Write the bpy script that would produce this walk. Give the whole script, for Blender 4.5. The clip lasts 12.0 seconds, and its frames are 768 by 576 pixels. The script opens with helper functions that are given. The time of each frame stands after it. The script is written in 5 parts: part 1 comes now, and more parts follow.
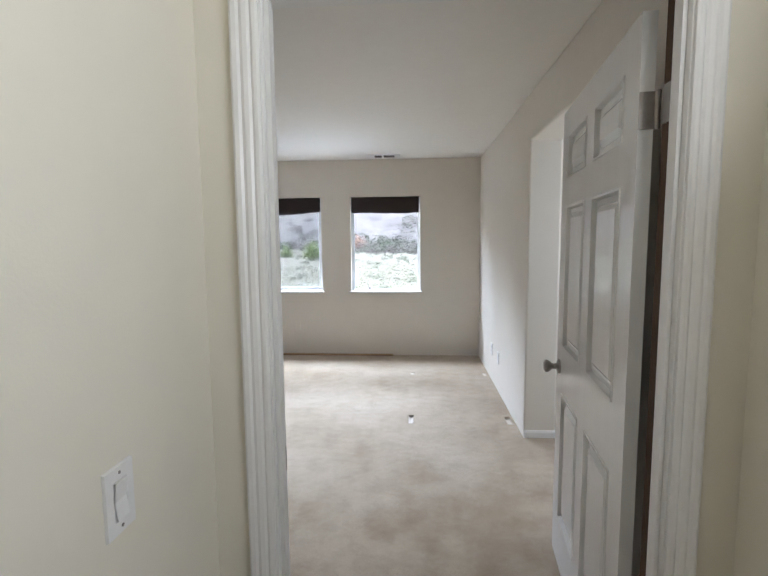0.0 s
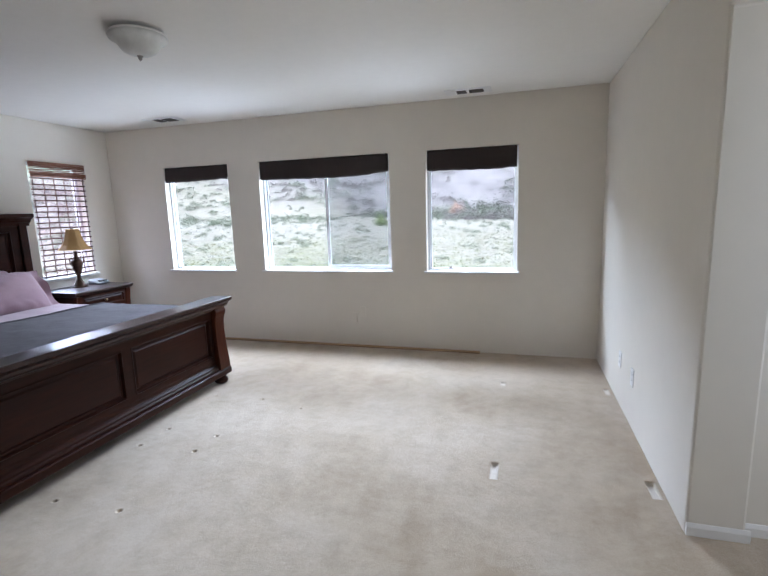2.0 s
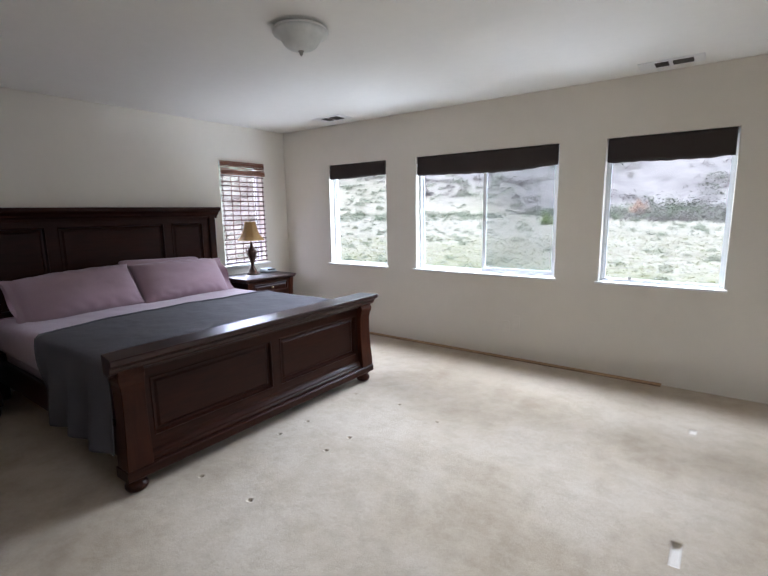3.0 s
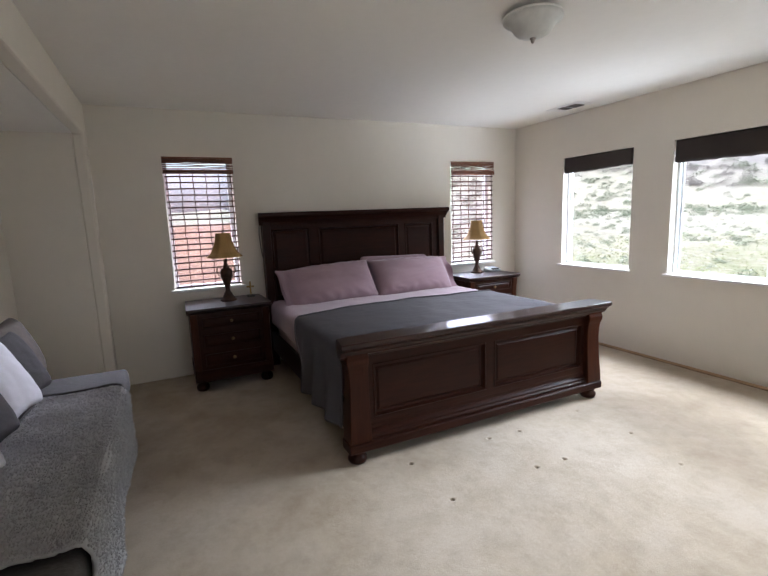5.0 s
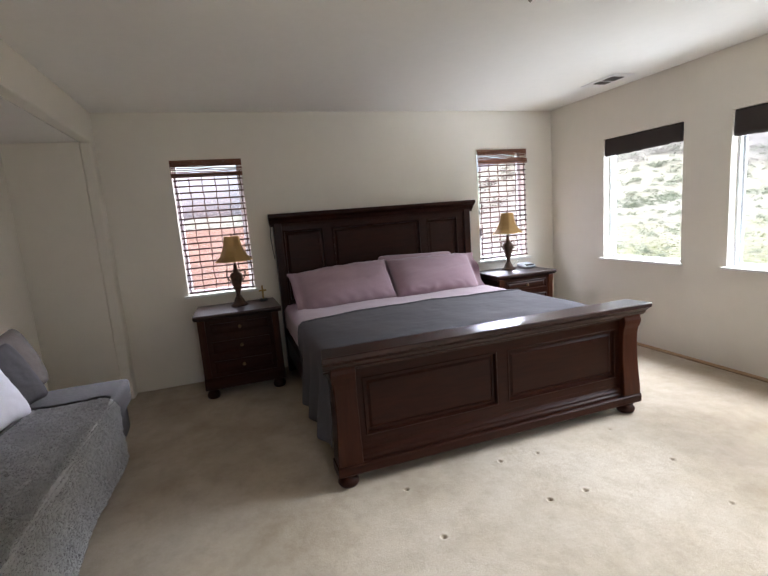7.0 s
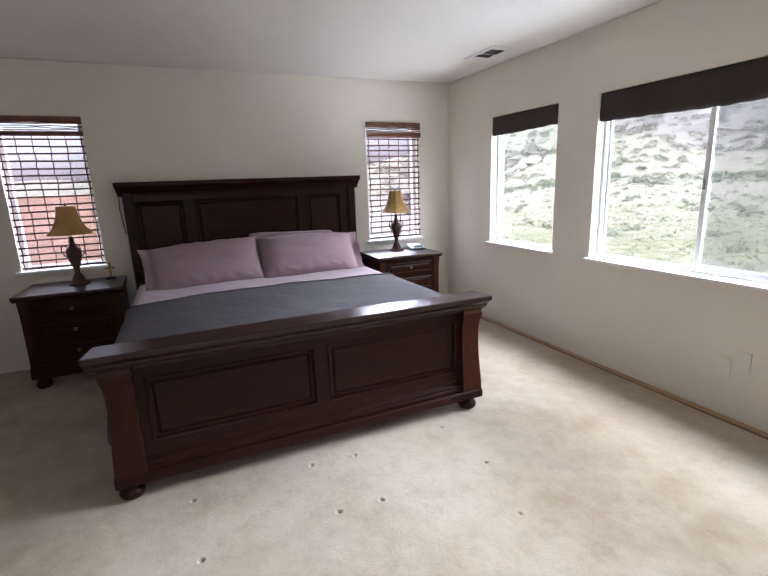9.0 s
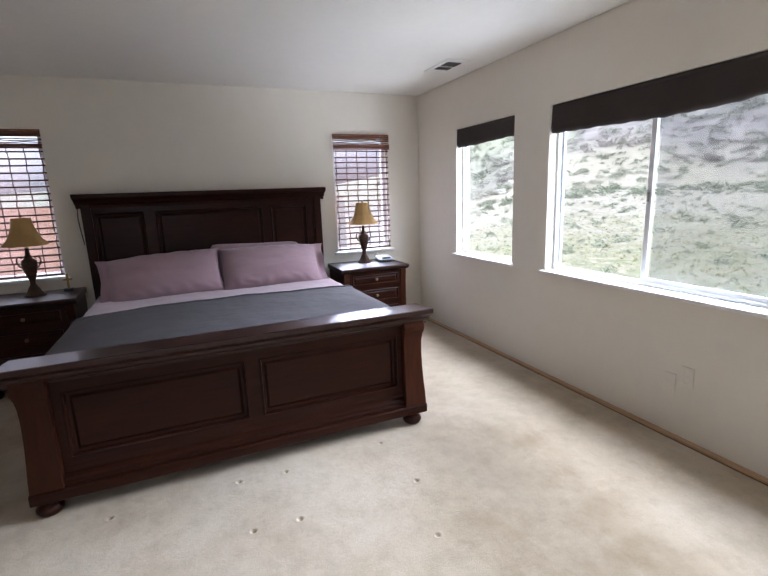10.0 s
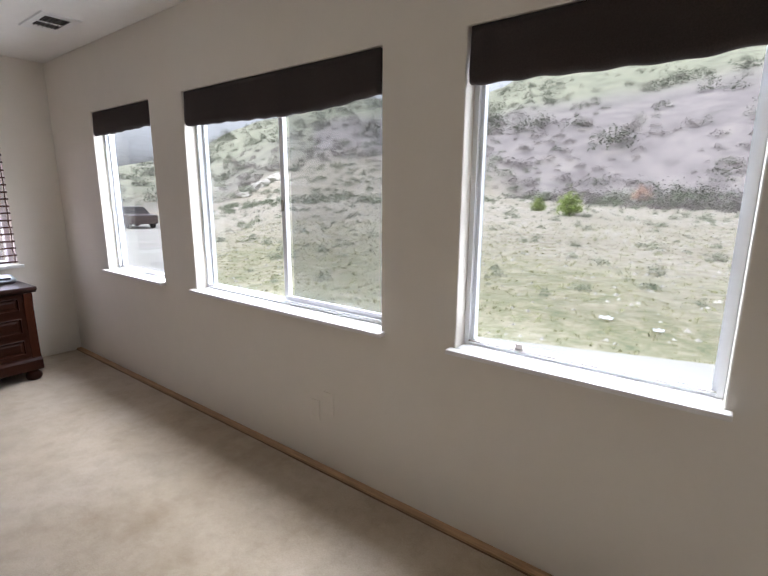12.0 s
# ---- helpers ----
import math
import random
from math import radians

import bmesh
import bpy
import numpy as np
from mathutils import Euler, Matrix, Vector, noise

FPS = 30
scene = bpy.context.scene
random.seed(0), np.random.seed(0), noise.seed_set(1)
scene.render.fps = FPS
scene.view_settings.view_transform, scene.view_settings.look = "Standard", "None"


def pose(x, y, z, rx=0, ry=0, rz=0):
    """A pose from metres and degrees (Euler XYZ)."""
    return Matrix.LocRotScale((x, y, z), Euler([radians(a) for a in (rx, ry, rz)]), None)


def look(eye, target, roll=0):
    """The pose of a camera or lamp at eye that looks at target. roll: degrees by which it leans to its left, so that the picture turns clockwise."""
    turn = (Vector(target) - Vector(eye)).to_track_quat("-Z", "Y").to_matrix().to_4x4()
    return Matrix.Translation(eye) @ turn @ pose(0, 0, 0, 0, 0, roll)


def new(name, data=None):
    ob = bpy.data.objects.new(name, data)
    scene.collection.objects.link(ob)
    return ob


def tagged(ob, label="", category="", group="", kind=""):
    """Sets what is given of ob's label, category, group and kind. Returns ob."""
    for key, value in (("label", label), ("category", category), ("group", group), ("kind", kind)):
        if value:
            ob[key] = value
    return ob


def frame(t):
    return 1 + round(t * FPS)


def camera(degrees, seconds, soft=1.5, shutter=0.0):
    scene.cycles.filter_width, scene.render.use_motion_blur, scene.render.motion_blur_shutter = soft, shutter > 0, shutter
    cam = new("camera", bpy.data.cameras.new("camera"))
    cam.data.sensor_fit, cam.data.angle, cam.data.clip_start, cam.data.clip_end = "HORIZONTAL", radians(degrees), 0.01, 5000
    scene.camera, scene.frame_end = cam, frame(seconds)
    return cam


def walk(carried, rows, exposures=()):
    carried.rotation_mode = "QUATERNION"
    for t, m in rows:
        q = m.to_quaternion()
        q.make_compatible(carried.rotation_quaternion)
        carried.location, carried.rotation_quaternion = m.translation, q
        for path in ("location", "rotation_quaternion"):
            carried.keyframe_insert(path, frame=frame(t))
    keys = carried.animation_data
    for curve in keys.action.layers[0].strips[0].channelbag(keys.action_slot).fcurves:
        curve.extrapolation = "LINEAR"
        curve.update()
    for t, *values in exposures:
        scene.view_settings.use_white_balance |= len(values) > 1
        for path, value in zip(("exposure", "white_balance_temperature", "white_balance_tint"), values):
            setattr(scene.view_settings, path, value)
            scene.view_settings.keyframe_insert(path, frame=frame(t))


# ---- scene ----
cam = camera(80.0, 12.0)
PATH = [
    (0, (0.15, 0.163, 1.473), (0.013, 2.148, 1.273), -0.5),
    (0.5, (0.173, 0.542, 1.474), (0.011, 2.525, 1.277), -1.7),
    (1, (0.225, 0.842, 1.482), (-0.064, 2.804, 1.221), -1.9),
    (1.5, (0.288, 1.139, 1.481), (-0.191, 3.05, 1.138), -1.3),
    (2, (0.223, 1.411, 1.47), (-0.338, 3.301, 1.137), -1.8),
    (2.5, (0.136, 1.579, 1.474), (-0.699, 3.368, 1.152), -1.6),
    (3, (0.149, 1.721, 1.474), (-1.016, 3.312, 1.144), -0.9),
    (3.5, (0.163, 1.806, 1.454), (-1.201, 3.23, 1.123), -0.9),
    (5.5, (0.126, 1.849, 1.486), (-1.733, 2.526, 1.196), -2.9),
    (6, (0.102, 1.936, 1.48), (-1.79, 2.525, 1.207), -3.5),
    (6.5, (0.007, 2.089, 1.466), (-1.877, 2.696, 1.176), -4.5),
    (8.5, (0.04, 2.954, 1.466), (-1.778, 3.666, 1.031), -1.8),
    (9, (0.044, 3.145, 1.479), (-1.743, 3.921, 1.026), -2.1),
    (9.5, (0.117, 3.378, 1.459), (-1.683, 4.119, 0.999), -1.5),
    (10, (0.17, 3.524, 1.47), (-1.634, 4.287, 1.063), -2.1),
    (10.5, (0.136, 3.677, 1.446), (-1.625, 4.554, 1.089), -2.4),
    (11, (0.102, 3.831, 1.438), (-1.563, 4.884, 1.093), -3.5),
    (11.5, (0.133, 4.095, 1.454), (-1.308, 5.419, 1.041), -2.2),
    (12, (0.152, 4.429, 1.463), (-1.017, 5.999, 1.054), 0.3),
]
walk(cam, [(t, look(eye, target, roll)) for t, eye, target, roll in PATH],
     exposures=[(0, 1.88, 5440, 11), (1.5, 1.66, 5290, 12), (3.5, 1.72, 5630, 12), (5.5, 1.92, 5880, 12), (6.6, 2.0, 5980, 11), (8.5, 1.90, 5870, 13), (9.5, 1.74, 5740, 14), (11, 1.68, 5690, 12), (12, 1.2, 6000, 16)])

# ---- light ----
SUN_ELEVATION, SUN_AZIMUTH = 48.0, 200.0
world = bpy.data.worlds.new("sky")
scene.world = world
world.use_nodes = True
wn = world.node_tree.nodes
sky = wn.new("ShaderNodeTexSky")
sky.sky_type = "NISHITA"
sky.sun_disc = False
sky.sun_elevation = radians(SUN_ELEVATION)
sky.sun_rotation = radians(SUN_AZIMUTH)
sky.dust_density = 6.0
sky.air_density = 0.7
wn["Background"].inputs["Strength"].default_value = 0.10
pale = wn.new("ShaderNodeHueSaturation")
pale.inputs["Saturation"].default_value, pale.inputs["Value"].default_value = 0.12, 1.7
world.node_tree.links.new(sky.outputs["Color"], pale.inputs["Color"])
world.node_tree.links.new(pale.outputs["Color"], wn["Background"].inputs["Color"])

sun_data = bpy.data.lights.new("sun", "SUN")
sun_data.energy, sun_data.angle, sun_data.color = 0.25, radians(14), (1.0, 0.95, 0.88)
sun = new("sun", sun_data)
az, el = radians(SUN_AZIMUTH), radians(SUN_ELEVATION)
sun.matrix_world = look((30 * math.sin(az) * math.cos(el), 30 * math.cos(az) * math.cos(el), 30 * math.sin(el)), (0, 0, 0))


def fill_lamp(place, target, width, height, watts, spread=180, tint=(0.91, 0.955, 1.0)):
    """An added area lamp, kept out of view, standing in for outdoor light."""
    d = bpy.data.lights.new("daylight_fill", "AREA")
    d.shape, d.size, d.size_y, d.energy, d.color = "RECTANGLE", width, height, watts, tint
    d.spread = radians(spread)
    new("daylight_fill", d).matrix_world = look(place, target)


# lamps in made-up, unseen openings that brighten the hall and the side room
fill_lamp((0.955, 0.24, 1.85), (-0.356, 0.45, 3.0), 0.9, 0.55, 3.0, tint=(1.0, 0.97, 0.90))
fill_lamp((2.62, 2.8, 1.6), (1.0, 2.8, 1.3), 1.0, 1.2, 3.5)
# added lamps hidden above and below the three windows, for sky light and ground bounce
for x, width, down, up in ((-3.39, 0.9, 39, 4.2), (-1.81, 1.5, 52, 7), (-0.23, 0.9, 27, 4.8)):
    fill_lamp((x, 6.95, 2.85), (x, 4.7, 0.0), width, 0.9, down)
    fill_lamp((x, 6.66, 0.40), (x - 2.0, 3.2, 1.9), width, 0.30, up, 90)
# added lamps further out, unseen, that throw more light through the windows and blinds
fill_lamp((-1.8, 13.0, 4.9), (-1.8, 5.5, 1.9), 10.0, 1.6, 270, 85)
fill_lamp((-8.6, 5.2, 3.5), (-4.6, 2.2, 1.5), 3.0, 1.6, 110, 80)
fill_lamp((-8.6, 7.2, 3.5), (-4.6, 5.3, 1.5), 3.0, 1.6, 60, 80)


# ---- materials ----
def tree(name):
    m = bpy.data.materials.new(name)
    m.use_nodes = True
    return m, m.node_tree.nodes, m.node_tree.links, m.node_tree.nodes["Principled BSDF"]


def noise_node(n, l, scale, detail=4.0, rough=0.55, coords="Object", stretch=(1, 1, 1)):
    co = n.new("ShaderNodeTexCoord")
    mp = n.new("ShaderNodeMapping")
    mp.inputs["Scale"].default_value = stretch
    tx = n.new("ShaderNodeTexNoise")
    tx.inputs["Scale"].default_value = scale
    tx.inputs["Detail"].default_value = detail
    tx.inputs["Roughness"].default_value = rough
    l.new(co.outputs[coords], mp.inputs["Vector"])
    l.new(mp.outputs["Vector"], tx.inputs["Vector"])
    return tx


def ramp_node(n, l, source, stops):
    r = n.new("ShaderNodeValToRGB")
    while len(r.color_ramp.elements) < len(stops):
        r.color_ramp.elements.new(0.5)
    for e, (p, c) in zip(r.color_ramp.elements, stops):
        e.position, e.color = p, (*c, 1)
    l.new(source, r.inputs["Fac"])
    return r


def shade(c, k):
    return tuple(min(1.0, v * k) for v in c)


def surface(name, color, rough=0.6, metal=0.0, big=(1.5, 0.06), fine=(60.0, 0.05), bump=(80.0, 0.1, 0.002), stretch=(1, 1, 1), coat=0.0, sheen=0.0, spec=0.5, thin=0.0):
    """Colour varied at two scales, with fine relief."""
    m, n, l, p = tree(name)
    a = noise_node(n, l, big[0], 3.0, stretch=stretch)
    ra = ramp_node(n, l, a.outputs["Fac"], [(0.3, shade(color, 1 - big[1])), (0.7, shade(color, 1 + big[1]))])
    b = noise_node(n, l, fine[0], 3.0, stretch=stretch)
    rb = ramp_node(n, l, b.outputs["Fac"], [(0.3, (1 - fine[1],) * 3), (0.7, (1.0, 1.0, 1.0))])
    mx = n.new("ShaderNodeMix")
    mx.data_type, mx.blend_type = "RGBA", "MULTIPLY"
    mx.inputs["Factor"].default_value = 1.0
    l.new(ra.outputs["Color"], mx.inputs["A"])
    l.new(rb.outputs["Color"], mx.inputs["B"])
    l.new(mx.outputs["Result"], p.inputs["Base Color"])
    p.inputs["Roughness"].default_value = rough
    p.inputs["Metallic"].default_value = metal
    p.inputs["Coat Weight"].default_value = coat
    p.inputs["Specular IOR Level"].default_value = spec
    p.inputs["Coat Roughness"].default_value = 0.15
    p.inputs["Sheen Weight"].default_value = sheen
    if thin:
        through_leaf = n.new("ShaderNodeBsdfTranslucent")
        l.new(mx.outputs["Result"], through_leaf.inputs["Color"])
        both = n.new("ShaderNodeMixShader")
        both.inputs["Fac"].default_value = thin
        l.new(p.outputs["BSDF"], both.inputs[1])
        l.new(through_leaf.outputs["BSDF"], both.inputs[2])
        l.new(both.outputs["Shader"], n["Material Output"].inputs["Surface"])
    if bump[1]:
        c = noise_node(n, l, bump[0], 4.0, stretch=stretch)
        bp = n.new("ShaderNodeBump")
        bp.inputs["Strength"].default_value = bump[1]
        bp.inputs["Distance"].default_value = bump[2]
        l.new(c.outputs["Fac"], bp.inputs["Height"])
        l.new(bp.outputs["Normal"], p.inputs["Normal"])
    return m


def carpet_material():
    m, n, l, p = tree("beige_carpet")
    a = noise_node(n, l, 0.9, 5.0, 0.6)
    ra = ramp_node(n, l, a.outputs["Fac"], [(0.34, (0.41, 0.32, 0.215)), (0.46, (0.50, 0.41, 0.295)), (0.60, (0.56, 0.475, 0.365))])
    b = noise_node(n, l, 7.0, 8.0, 0.72)
    rb = ramp_node(n, l, b.outputs["Fac"], [(0.36, (0.85, 0.83, 0.80)), (0.56, (1.0, 1.0, 1.0))])
    c = noise_node(n, l, 220.0, 3.0, 0.7)
    rc = ramp_node(n, l, c.outputs["Fac"], [(0.3, (0.80, 0.78, 0.76)), (0.65, (1.0, 1.0, 1.0))])
    out = ra.outputs["Color"]
    for r in (rb, rc):
        mx = n.new("ShaderNodeMix")
        mx.data_type, mx.blend_type = "RGBA", "MULTIPLY"
        mx.inputs["Factor"].default_value = 1.0
        l.new(out, mx.inputs["A"])
        l.new(r.outputs["Color"], mx.inputs["B"])
        out = mx.outputs["Result"]
    flat = n.new("ShaderNodeAttribute")
    flat.attribute_name = "pressed"
    mp = n.new("ShaderNodeMix")
    mp.data_type = "RGBA"
    mp.inputs["B"].default_value = (0.69, 0.63, 0.55, 1)
    # door dirt and painted aisle shade both darken the pile
    dirt = n.new("ShaderNodeAttribute")
    dirt.attribute_name = "soil_and_shade"
    ms = n.new("ShaderNodeMix")
    ms.data_type, ms.blend_type = "RGBA", "MULTIPLY"
    ms.inputs["B"].default_value = (0.80, 0.755, 0.69, 1)
    l.new(dirt.outputs["Fac"], ms.inputs["Factor"])
    l.new(out, ms.inputs["A"])
    out = ms.outputs["Result"]
    l.new(flat.outputs["Fac"], mp.inputs["Factor"])
    l.new(out, mp.inputs["A"])
    l.new(mp.outputs["Result"], p.inputs["Base Color"])
    p.inputs["Roughness"].default_value = 1.0
    p.inputs["Sheen Weight"].default_value = 0.25
    p.inputs["Sheen Roughness"].default_value = 0.6
    p.inputs["Specular IOR Level"].default_value = 0.1
    tuft = n.new("ShaderNodeBump")
    tuft.inputs["Strength"].default_value, tuft.inputs["Distance"].default_value = 0.45, 0.005
    l.new(c.outputs["Fac"], tuft.inputs["Height"])
    pile = n.new("ShaderNodeBump")
    pile.inputs["Strength"].default_value, pile.inputs["Distance"].default_value = 0.16, 0.02
    d = noise_node(n, l, 22.0, 4.0, 0.6)
    l.new(d.outputs["Fac"], pile.inputs["Height"])
    l.new(tuft.outputs["Normal"], pile.inputs["Normal"])
    l.new(pile.outputs["Normal"], p.inputs["Normal"])
    return m


def glass_material():
    m, n, l, p = tree("window_glass")
    n.remove(p)
    clear = n.new("ShaderNodeBsdfTransparent")
    clear.inputs["Color"].default_value = (0.93, 0.95, 0.95, 1)
    gloss = n.new("ShaderNodeBsdfGlossy")
    gloss.inputs["Roughness"].default_value = 0.02
    lw = n.new("ShaderNodeLayerWeight")
    lw.inputs["Blend"].default_value = 0.5
    pw = n.new("ShaderNodeMath")
    pw.operation, pw.inputs[1].default_value = "POWER", 4.0
    l.new(lw.outputs["Facing"], pw.inputs[0])
    ma = n.new("ShaderNodeMath")
    ma.operation, ma.inputs[1].default_value, ma.inputs[2].default_value = "MULTIPLY_ADD", 0.3, 0.02
    l.new(pw.outputs["Value"], ma.inputs[0])
    mix = n.new("ShaderNodeMixShader")
    l.new(ma.outputs["Value"], mix.inputs["Fac"])
    l.new(clear.outputs["BSDF"], mix.inputs[1])
    l.new(gloss.outputs["BSDF"], mix.inputs[2])
    l.new(mix.outputs["Shader"], n["Material Output"].inputs["Surface"])
    return m


def screen_material():
    """Fine grey insect mesh, seen as an even thin veil."""
    m, n, l, p = tree("grey_insect_mesh")
    p.inputs["Base Color"].default_value = (0.16, 0.165, 0.17, 1)
    p.inputs["Roughness"].default_value = 0.8
    clear = n.new("ShaderNodeBsdfTransparent")
    mix = n.new("ShaderNodeMixShader")
    mix.inputs["Fac"].default_value = 0.24
    l.new(clear.outputs["BSDF"], mix.inputs[1])
    l.new(p.outputs["BSDF"], mix.inputs[2])
    l.new(mix.outputs["Shader"], n["Material Output"].inputs["Surface"])
    return m


def weave_material():
    m, n, l, p = tree("sheer_bamboo_weave")
    n.remove(p)
    clear = n.new("ShaderNodeBsdfTransparent")
    clear.inputs["Color"].default_value = (0.95, 0.925, 0.965, 1)
    thin = n.new("ShaderNodeBsdfTranslucent")
    thin.inputs["Color"].default_value = (0.70, 0.42, 0.38, 1)
    w = noise_node(n, l, 30.0, 2.0, stretch=(1, 1, 14))
    r = ramp_node(n, l, w.outputs["Fac"], [(0.35, (0.0, 0.0, 0.0)), (0.65, (0.06, 0.06, 0.06))])
    mix = n.new("ShaderNodeMixShader")
    l.new(r.outputs["Color"], mix.inputs["Fac"])
    l.new(clear.outputs["BSDF"], mix.inputs[1])
    l.new(thin.outputs["BSDF"], mix.inputs[2])
    l.new(mix.outputs["Shader"], n["Material Output"].inputs["Surface"])
    return m


def terrain_material():
    m, n, l, p = tree("dry_hillside_ground")
    a = noise_node(n, l, 0.12, 6.0, 0.6)
    ra = ramp_node(n, l, a.outputs["Fac"], [(0.36, (0.285, 0.262, 0.210)), (0.48, (0.335, 0.308, 0.256)), (0.62, (0.385, 0.354, 0.305))])
    b = noise_node(n, l, 3.2, 10.0, 0.82)
    rb = ramp_node(n, l, b.outputs["Fac"], [(0.38, (0.52, 0.51, 0.43)), (0.47, (0.83, 0.81, 0.76)), (0.56, (1.0, 1.0, 1.0))])
    mx = n.new("ShaderNodeMix")
    mx.data_type, mx.blend_type = "RGBA", "MULTIPLY"
    mx.inputs["Factor"].default_value = 1.0
    l.new(ra.outputs["Color"], mx.inputs["A"])
    l.new(rb.outputs["Color"], mx.inputs["B"])
    # grass greens the ground near the house
    gr = n.new("ShaderNodeAttribute")
    gr.attribute_name = "grass_cover"
    g = noise_node(n, l, 3.0, 12.0, 0.85)
    rg = ramp_node(n, l, g.outputs["Fac"], [(0.38, (0.115, 0.135, 0.065)), (0.47, (0.20, 0.205, 0.115)), (0.55, (0.31, 0.285, 0.195)), (0.63, (0.40, 0.37, 0.295))])
    m1 = n.new("ShaderNodeMix")
    m1.data_type = "RGBA"
    l.new(gr.outputs["Fac"], m1.inputs["Factor"])
    l.new(mx.outputs["Result"], m1.inputs["A"])
    l.new(rg.outputs["Color"], m1.inputs["B"])
    # slopes carry soft grey brush
    at = n.new("ShaderNodeAttribute")
    at.attribute_name = "slope_brush"
    s = noise_node(n, l, 0.30, 12.0, 0.78)
    rs = ramp_node(n, l, s.outputs["Fac"], [(0.38, (0.145, 0.128, 0.125)), (0.46, (0.190, 0.170, 0.168)), (0.54, (0.230, 0.207, 0.200)), (0.63, (0.275, 0.252, 0.228))])
    # higher up pale spring grass takes over
    hi = n.new("ShaderNodeAttribute")
    hi.attribute_name = "slope_grass"
    h = noise_node(n, l, 0.24, 12.0, 0.78)
    rh = ramp_node(n, l, h.outputs["Fac"], [(0.38, (0.150, 0.156, 0.115)), (0.46, (0.200, 0.206, 0.150)), (0.54, (0.245, 0.248, 0.180)), (0.63, (0.285, 0.28, 0.215))])
    mh = n.new("ShaderNodeMix")
    mh.data_type = "RGBA"
    l.new(hi.outputs["Fac"], mh.inputs["Factor"])
    l.new(rs.outputs["Color"], mh.inputs["A"])
    l.new(rh.outputs["Color"], mh.inputs["B"])
    m2 = n.new("ShaderNodeMix")
    m2.data_type = "RGBA"
    l.new(at.outputs["Fac"], m2.inputs["Factor"])
    l.new(m1.outputs["Result"], m2.inputs["A"])
    l.new(mh.outputs["Result"], m2.inputs["B"])
    l.new(m2.outputs["Result"], p.inputs["Base Color"])
    p.inputs["Roughness"].default_value = 1.0
    bp = n.new("ShaderNodeBump")
    bp.inputs["Strength"].default_value, bp.inputs["Distance"].default_value = 0.35, 0.12
    l.new(b.outputs["Fac"], bp.inputs["Height"])
    l.new(bp.outputs["Normal"], p.inputs["Normal"])
    return m


def plush_material(name, dark, light):
    m, n, l, p = tree(name)
    a = noise_node(n, l, 48.0, 5.0, 0.7, stretch=(1, 0.45, 1))
    ra = ramp_node(n, l, a.outputs["Fac"], [(0.36, dark), (0.62, light)])
    b = noise_node(n, l, 6.0, 3.0)
    rb = ramp_node(n, l, b.outputs["Fac"], [(0.3, (0.75, 0.75, 0.77)), (0.7, (1, 1, 1))])
    mx = n.new("ShaderNodeMix")
    mx.data_type, mx.blend_type = "RGBA", "MULTIPLY"
    mx.inputs["Factor"].default_value = 1.0
    l.new(ra.outputs["Color"], mx.inputs["A"])
    l.new(rb.outputs["Color"], mx.inputs["B"])
    l.new(mx.outputs["Result"], p.inputs["Base Color"])
    p.inputs["Roughness"].default_value = 1.0
    p.inputs["Sheen Weight"].default_value = 0.5
    bp = n.new("ShaderNodeBump")
    bp.inputs["Strength"].default_value, bp.inputs["Distance"].default_value = 0.2, 0.005
    l.new(a.outputs["Fac"], bp.inputs["Height"])
    l.new(bp.outputs["Normal"], p.inputs["Normal"])
    return m


WALL = surface("warm_white_wall_paint", (0.78, 0.729, 0.642), 0.75, big=(0.7, 0.025), fine=(9.0, 0.02), bump=(170.0, 0.12, 0.002))
HALL = surface("cream_hall_paint", (0.80, 0.75, 0.632), 0.75, big=(0.7, 0.03), fine=(9.0, 0.02), bump=(150.0, 0.15, 0.002))
CEIL = surface("matt_white_ceiling_paint", (0.86, 0.83, 0.775), 0.9, big=(0.5, 0.025), fine=(14.0, 0.02), bump=(120.0, 0.12, 0.002))
TRIM = surface("white_semigloss_trim", (0.82, 0.80, 0.77), 0.38, big=(3.0, 0.03), fine=(40.0, 0.02), bump=(60.0, 0.03, 0.001))
DOORP = surface("white_door_paint", (0.78, 0.765, 0.735), 0.20, big=(2.0, 0.03), fine=(40.0, 0.03), bump=(90.0, 0.05, 0.001), stretch=(4, 4, 0.4))
VINYL = surface("white_vinyl", (0.82, 0.83, 0.84), 0.35, big=(4.0, 0.02), fine=(60.0, 0.02), bump=(60.0, 0.02, 0.001))
CARPET = carpet_material()
POLISH = surface("polished_mahogany_top", (0.031, 0.011, 0.0075), 0.33, big=(3.0, 0.25), fine=(45.0, 0.35), bump=(60.0, 0.05, 0.001), stretch=(1, 0.12, 1), coat=0.08, spec=0.35)
WOOD = surface("dark_mahogany", (0.031, 0.0092, 0.0048), 0.33, big=(3.0, 0.25), fine=(45.0, 0.35), bump=(60.0, 0.05, 0.001), stretch=(1, 0.12, 1), coat=0.0, spec=0.13)
WOODV = surface("red_brown_mahogany", (0.047, 0.0135, 0.0062), 0.32, big=(3.0, 0.25), fine=(45.0, 0.35), bump=(60.0, 0.05, 0.001), stretch=(1, 1, 0.12), coat=0.0, spec=0.13)
